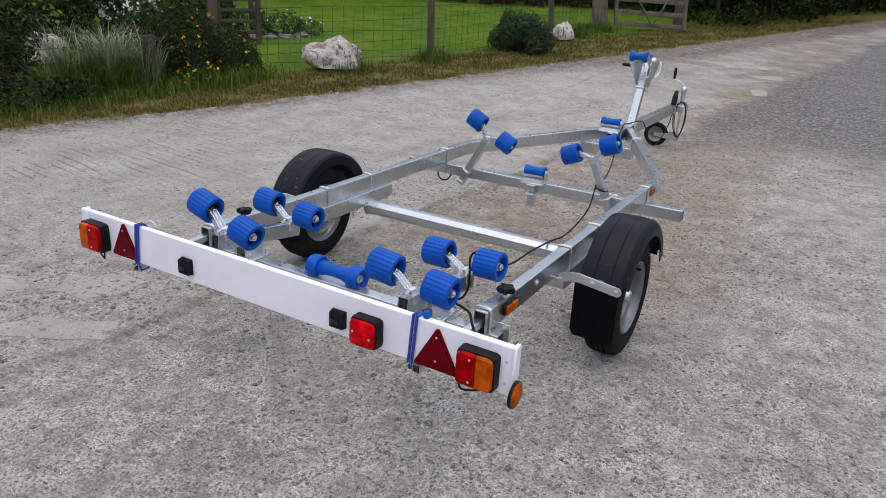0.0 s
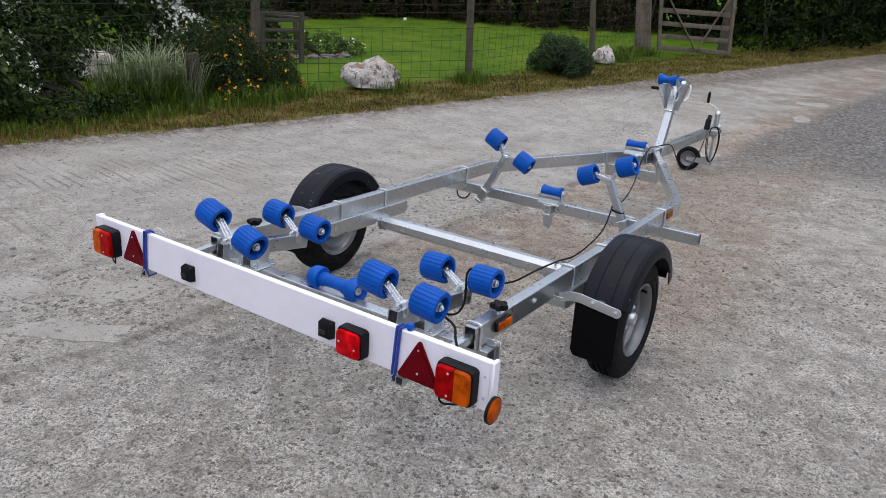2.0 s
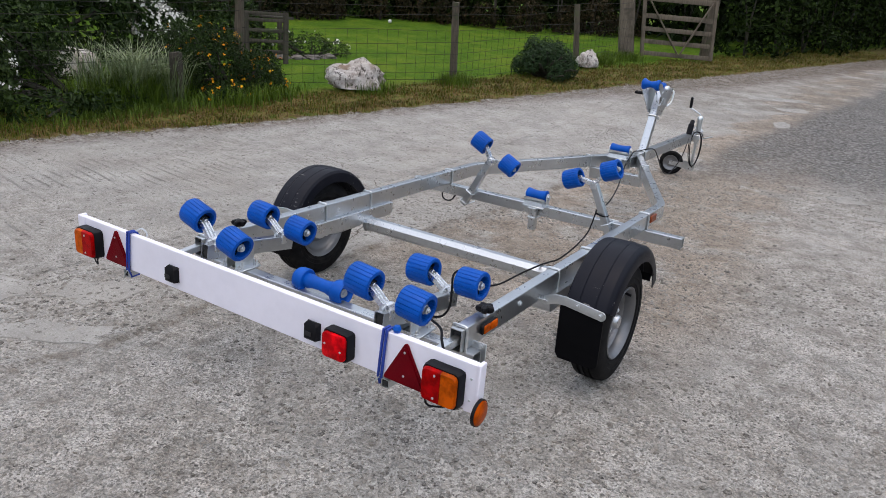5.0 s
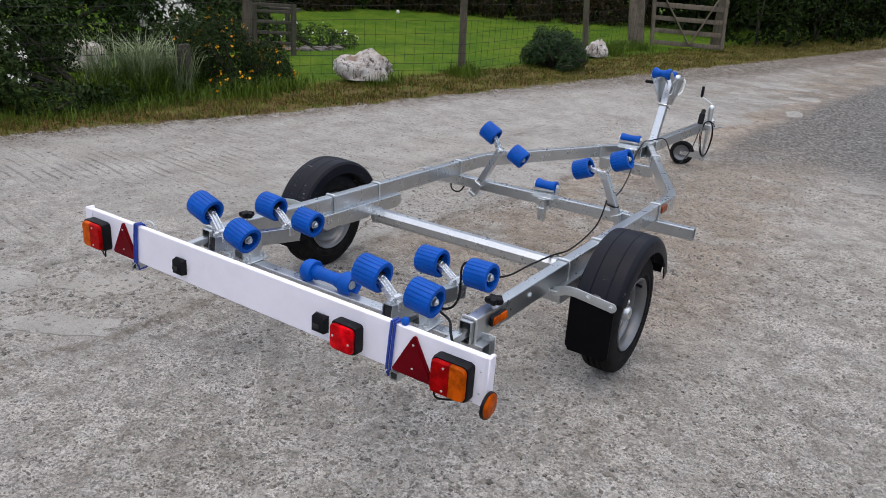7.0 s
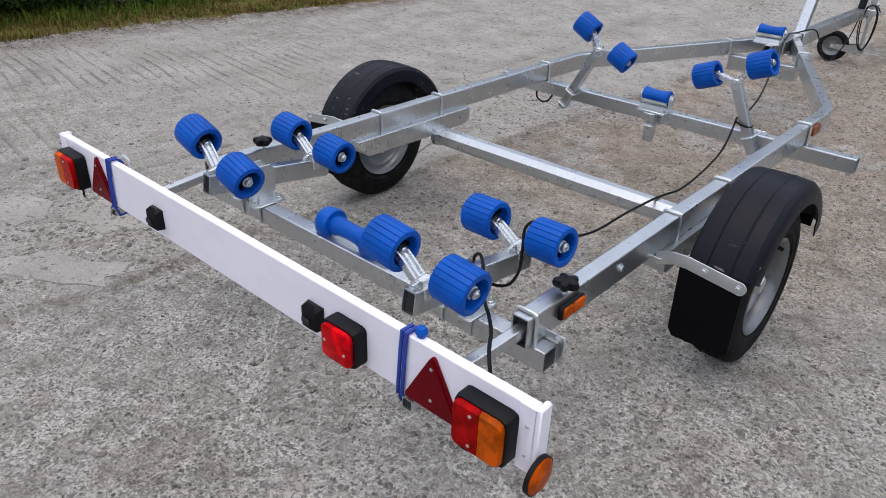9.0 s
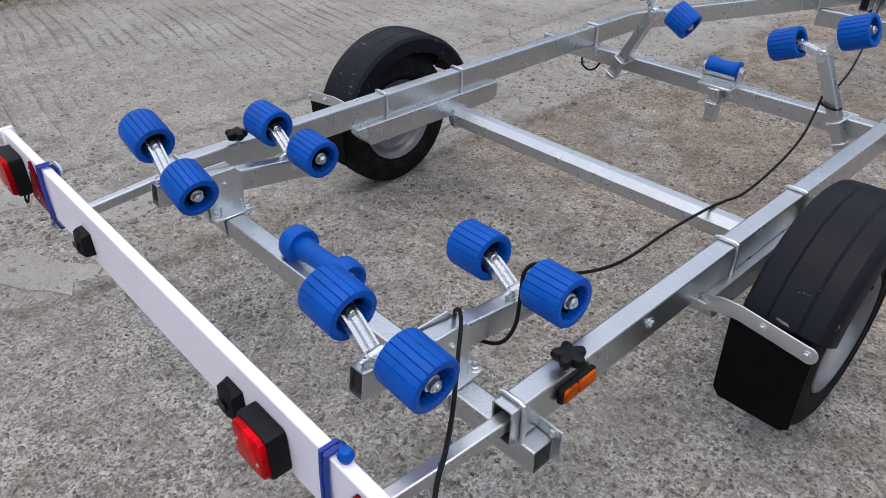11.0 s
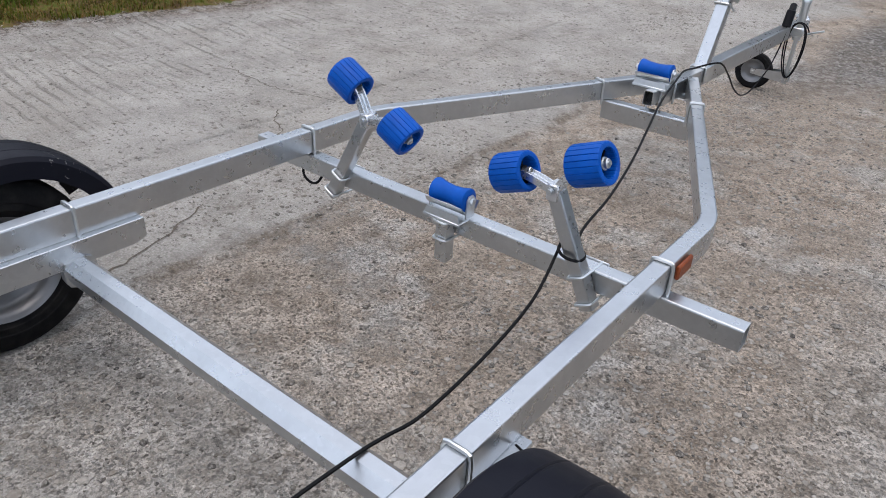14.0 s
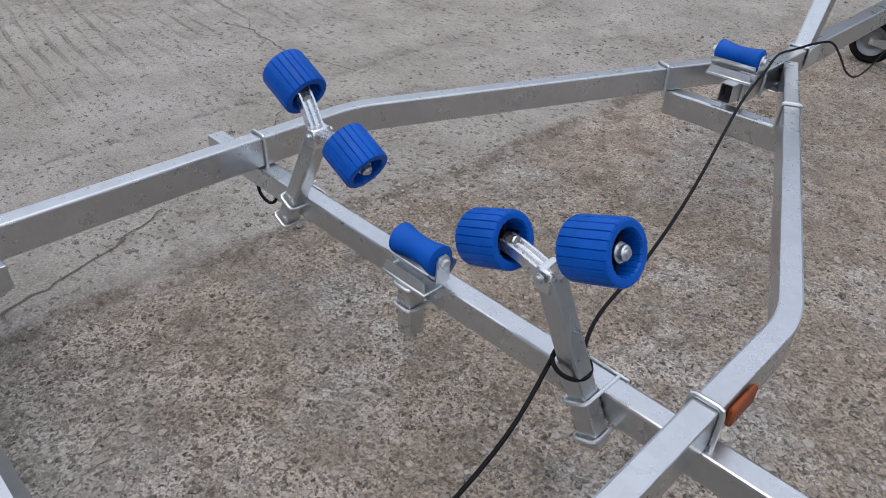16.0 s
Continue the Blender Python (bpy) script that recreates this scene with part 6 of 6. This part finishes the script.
def build_gravel():
    """Small loose stones pressed into the worn surface, past counting."""
    rng = np.random.default_rng(77)
    n = 92000
    p = np.column_stack([rng.uniform(-1.3, 3.2, n), -1.9 + 9.0 * rng.uniform(0, 1, n) ** 1.25])
    spread = np.column_stack([rng.uniform(-4.8, 4.5, 26000), rng.uniform(-1.0, 13.0, 26000)])
    y = rng.uniform(1.0, 15.0, 9000)
    litter = np.column_stack([verge_x(y) + np.abs(rng.normal(0, 0.35, len(y))), y])
    broken = rng.normal(0, 1, (2600, 2)) * np.array((0.32, 0.36)) + np.array((-1.25, 0.15))
    y = rng.uniform(1.3, 4.8, 2200)
    ledge = np.column_stack([-0.90 + 0.065 * (y - 1.3) + rng.normal(0.03, 0.06, len(y)), y])
    loose = np.column_stack([rng.uniform(-4.6, 1.5, 1500), rng.uniform(-0.8, 14.0, 1500)])
    p = np.concatenate([p, spread, litter, broken, ledge, loose])
    f = np.sin(p[:, 0] * 2.3 + np.sin(p[:, 1] * 1.7)) + np.sin(p[:, 1] * 2.9 + 1.4 * np.sin(p[:, 0] * 3.1))
    p = p[f + rng.normal(0, 0.9, len(p)) > -0.25]
    n = len(p)
    s = np.clip(np.exp(rng.normal(-5.3, 0.46, n)), 0.0022, 0.015)
    s[(np.abs(p[:, 0] + 1.25) < 0.5) & (np.abs(p[:, 1] - 0.15) < 0.6)] *= 1.25
    s[rng.uniform(size=n) < 0.0022] *= 1.9
    s[-600:] = np.clip(s[-600:] * 1.9, 0.009, 0.020)
    turn = np.arange(5) * 2 * np.pi / 5
    body = np.concatenate([np.column_stack([k * np.cos(turn + o), k * np.sin(turn + o), np.full(5, h)]) for k, o, h in ((1.0, 0.0, -0.25), (0.98, 0.25, 0.30))] + [np.array([(0.25, 0.1, 0.68), (-0.35, -0.1, 0.60)])])
    tris = np.array([(i, (i + 1) % 5, 5 + i) for i in range(5)] + [((i + 1) % 5, 5 + (i + 1) % 5, 5 + i) for i in range(5)] + [(5, 6, 10), (6, 7, 11), (6, 11, 10), (7, 8, 11), (8, 9, 11), (9, 10, 11), (9, 5, 10)])
    a = rng.uniform(0, 2 * np.pi, n)
    ca, sa = np.cos(a)[:, None], np.sin(a)[:, None]
    shape = body[None] * rng.uniform(0.72, 1.28, (n, 12, 3)) * s[:, None, None] * np.stack([np.ones(n), rng.uniform(0.55, 1.0, n), rng.uniform(0.45, 0.8, n)], -1)[:, None]
    x = shape[..., 0] * ca - shape[..., 1] * sa + p[:, :1]
    y = shape[..., 0] * sa + shape[..., 1] * ca + p[:, 1:]
    z = shape[..., 2] + (rise(p[:, 0], p[:, 1]) + relief(p[:, 0], p[:, 1]) + 0.0005)[:, None]
    verts = np.stack([x, y, z], -1).reshape(-1, 3)
    faces = (tris[None] + (np.arange(n) * 12)[:, None, None]).reshape(-1, 3)
    tagged(new("gravel", raw("gravel", verts, faces, PEBBLE)), "loose grey and brown gravel on the worn concrete", "gravel", kind="stuff")


build_gravel()


def crack(points, width, seed):
    """A dirt-filled crack: a ragged ribbon lying in the concrete."""
    rng = random.Random(seed)
    path = []
    for a, b in zip(points[:-1], points[1:]):
        for k in range(6):
            t = k / 6
            path.append((a[0] + (b[0] - a[0]) * t + rng.gauss(0, 0.009), a[1] + (b[1] - a[1]) * t + rng.gauss(0, 0.009)))
    path.append(points[-1])
    verts, faces = [], []
    for i, (x, y) in enumerate(path):
        dx, dy = (path[min(i + 1, len(path) - 1)][k] - path[max(i - 1, 0)][k] for k in (0, 1))
        d = math.hypot(dx, dy) or 1
        w = width * rng.uniform(0.25, 1.0) * (0.2 if i in (0, len(path) - 1) else 1)
        z = height(x, y) + float(relief(x, y)) + 0.0028
        verts += [(x - dy / d * w, y + dx / d * w, z), (x + dy / d * w, y - dx / d * w, z)]
        if i:
            k = 2 * i
            faces.append([k - 2, k - 1, k + 1, k])
    tagged(new("ground_crack", raw("ground_crack", verts, faces, CRACK)), "dirt-filled crack in the concrete", "crack", kind="structure")


crack([(-2.90, 3.32), (-2.69, 3.38), (-2.49, 3.36), (-2.35, 3.35), (-2.25, 3.34), (-2.04, 3.37), (-1.78, 3.44)], 0.0045, 1)
crack([(-2.84, 3.50), (-2.76, 3.45), (-2.67, 3.39)], 0.0035, 2)
crack([(-1.89, 3.10), (-1.82, 3.02), (-1.65, 2.93), (-1.53, 2.80), (-1.40, 2.55)], 0.004, 3)
crack([(-1.22, 2.15), (-1.12, 1.95), (-1.02, 1.70), (-0.97, 1.45), (-0.85, 1.25)], 0.006, 4)
crack([(-3.6, 5.6), (-2.9, 5.4), (-2.2, 5.55), (-1.6, 5.35)], 0.0035, 5)


def slab(at, size, turn, seed):
    """A broken plate of the old concrete skin, a little proud of the ground."""
    rng = random.Random(seed)
    low, top = [], []
    for i in range(13):
        a = 2 * math.pi * i / 13
        k = rng.uniform(0.55, 1.15)
        u, v = size[0] / 2 * math.copysign(abs(math.cos(a)) ** 0.6, math.cos(a)) * k, size[1] / 2 * math.copysign(abs(math.sin(a)) ** 0.6, math.sin(a)) * k
        x, y = at[0] + u * math.cos(turn) - v * math.sin(turn), at[1] + u * math.sin(turn) + v * math.cos(turn)
        low.append((x, y, height(x, y) - 0.01))
        x, y = at[0] + (x - at[0]) * 0.95, at[1] + (y - at[1]) * 0.95
        top.append((x, y, height(x, y) + float(relief(x, y)) + 0.0045))
    n = len(low)
    faces = [[i, (i + 1) % n, n + (i + 1) % n, n + i] for i in range(n)] + [list(range(n, 2 * n))]
    tagged(new("concrete_patch", mesh_of("concrete_patch", (low + top, faces), CEMENT, 20)), "pale broken concrete skin left on the road", "concrete", kind="structure")


for k, (at, size, turn) in enumerate((((0.36, 9.05), (0.24, 0.52), 0.2), ((1.42, 5.82), (0.34, 0.30), 0.6), ((-0.12, 9.75), (1.1, 0.30), 0.5), ((0.25, 10.35), (0.7, 0.35), 0.4), ((-0.75, 9.15), (0.9, 0.28), 0.3), ((1.72, 5.35), (0.30, 0.16), 0.3), ((0.0, 11.2), (1.2, 0.4), 0.45), ((-1.12, -0.06), (0.60, 0.24), 0.55), ((-1.42, 0.30), (0.42, 0.30), 0.4), ((-1.75, 0.05), (0.36, 0.26), 0.2))):
    slab(at, size, turn, 60 + k)
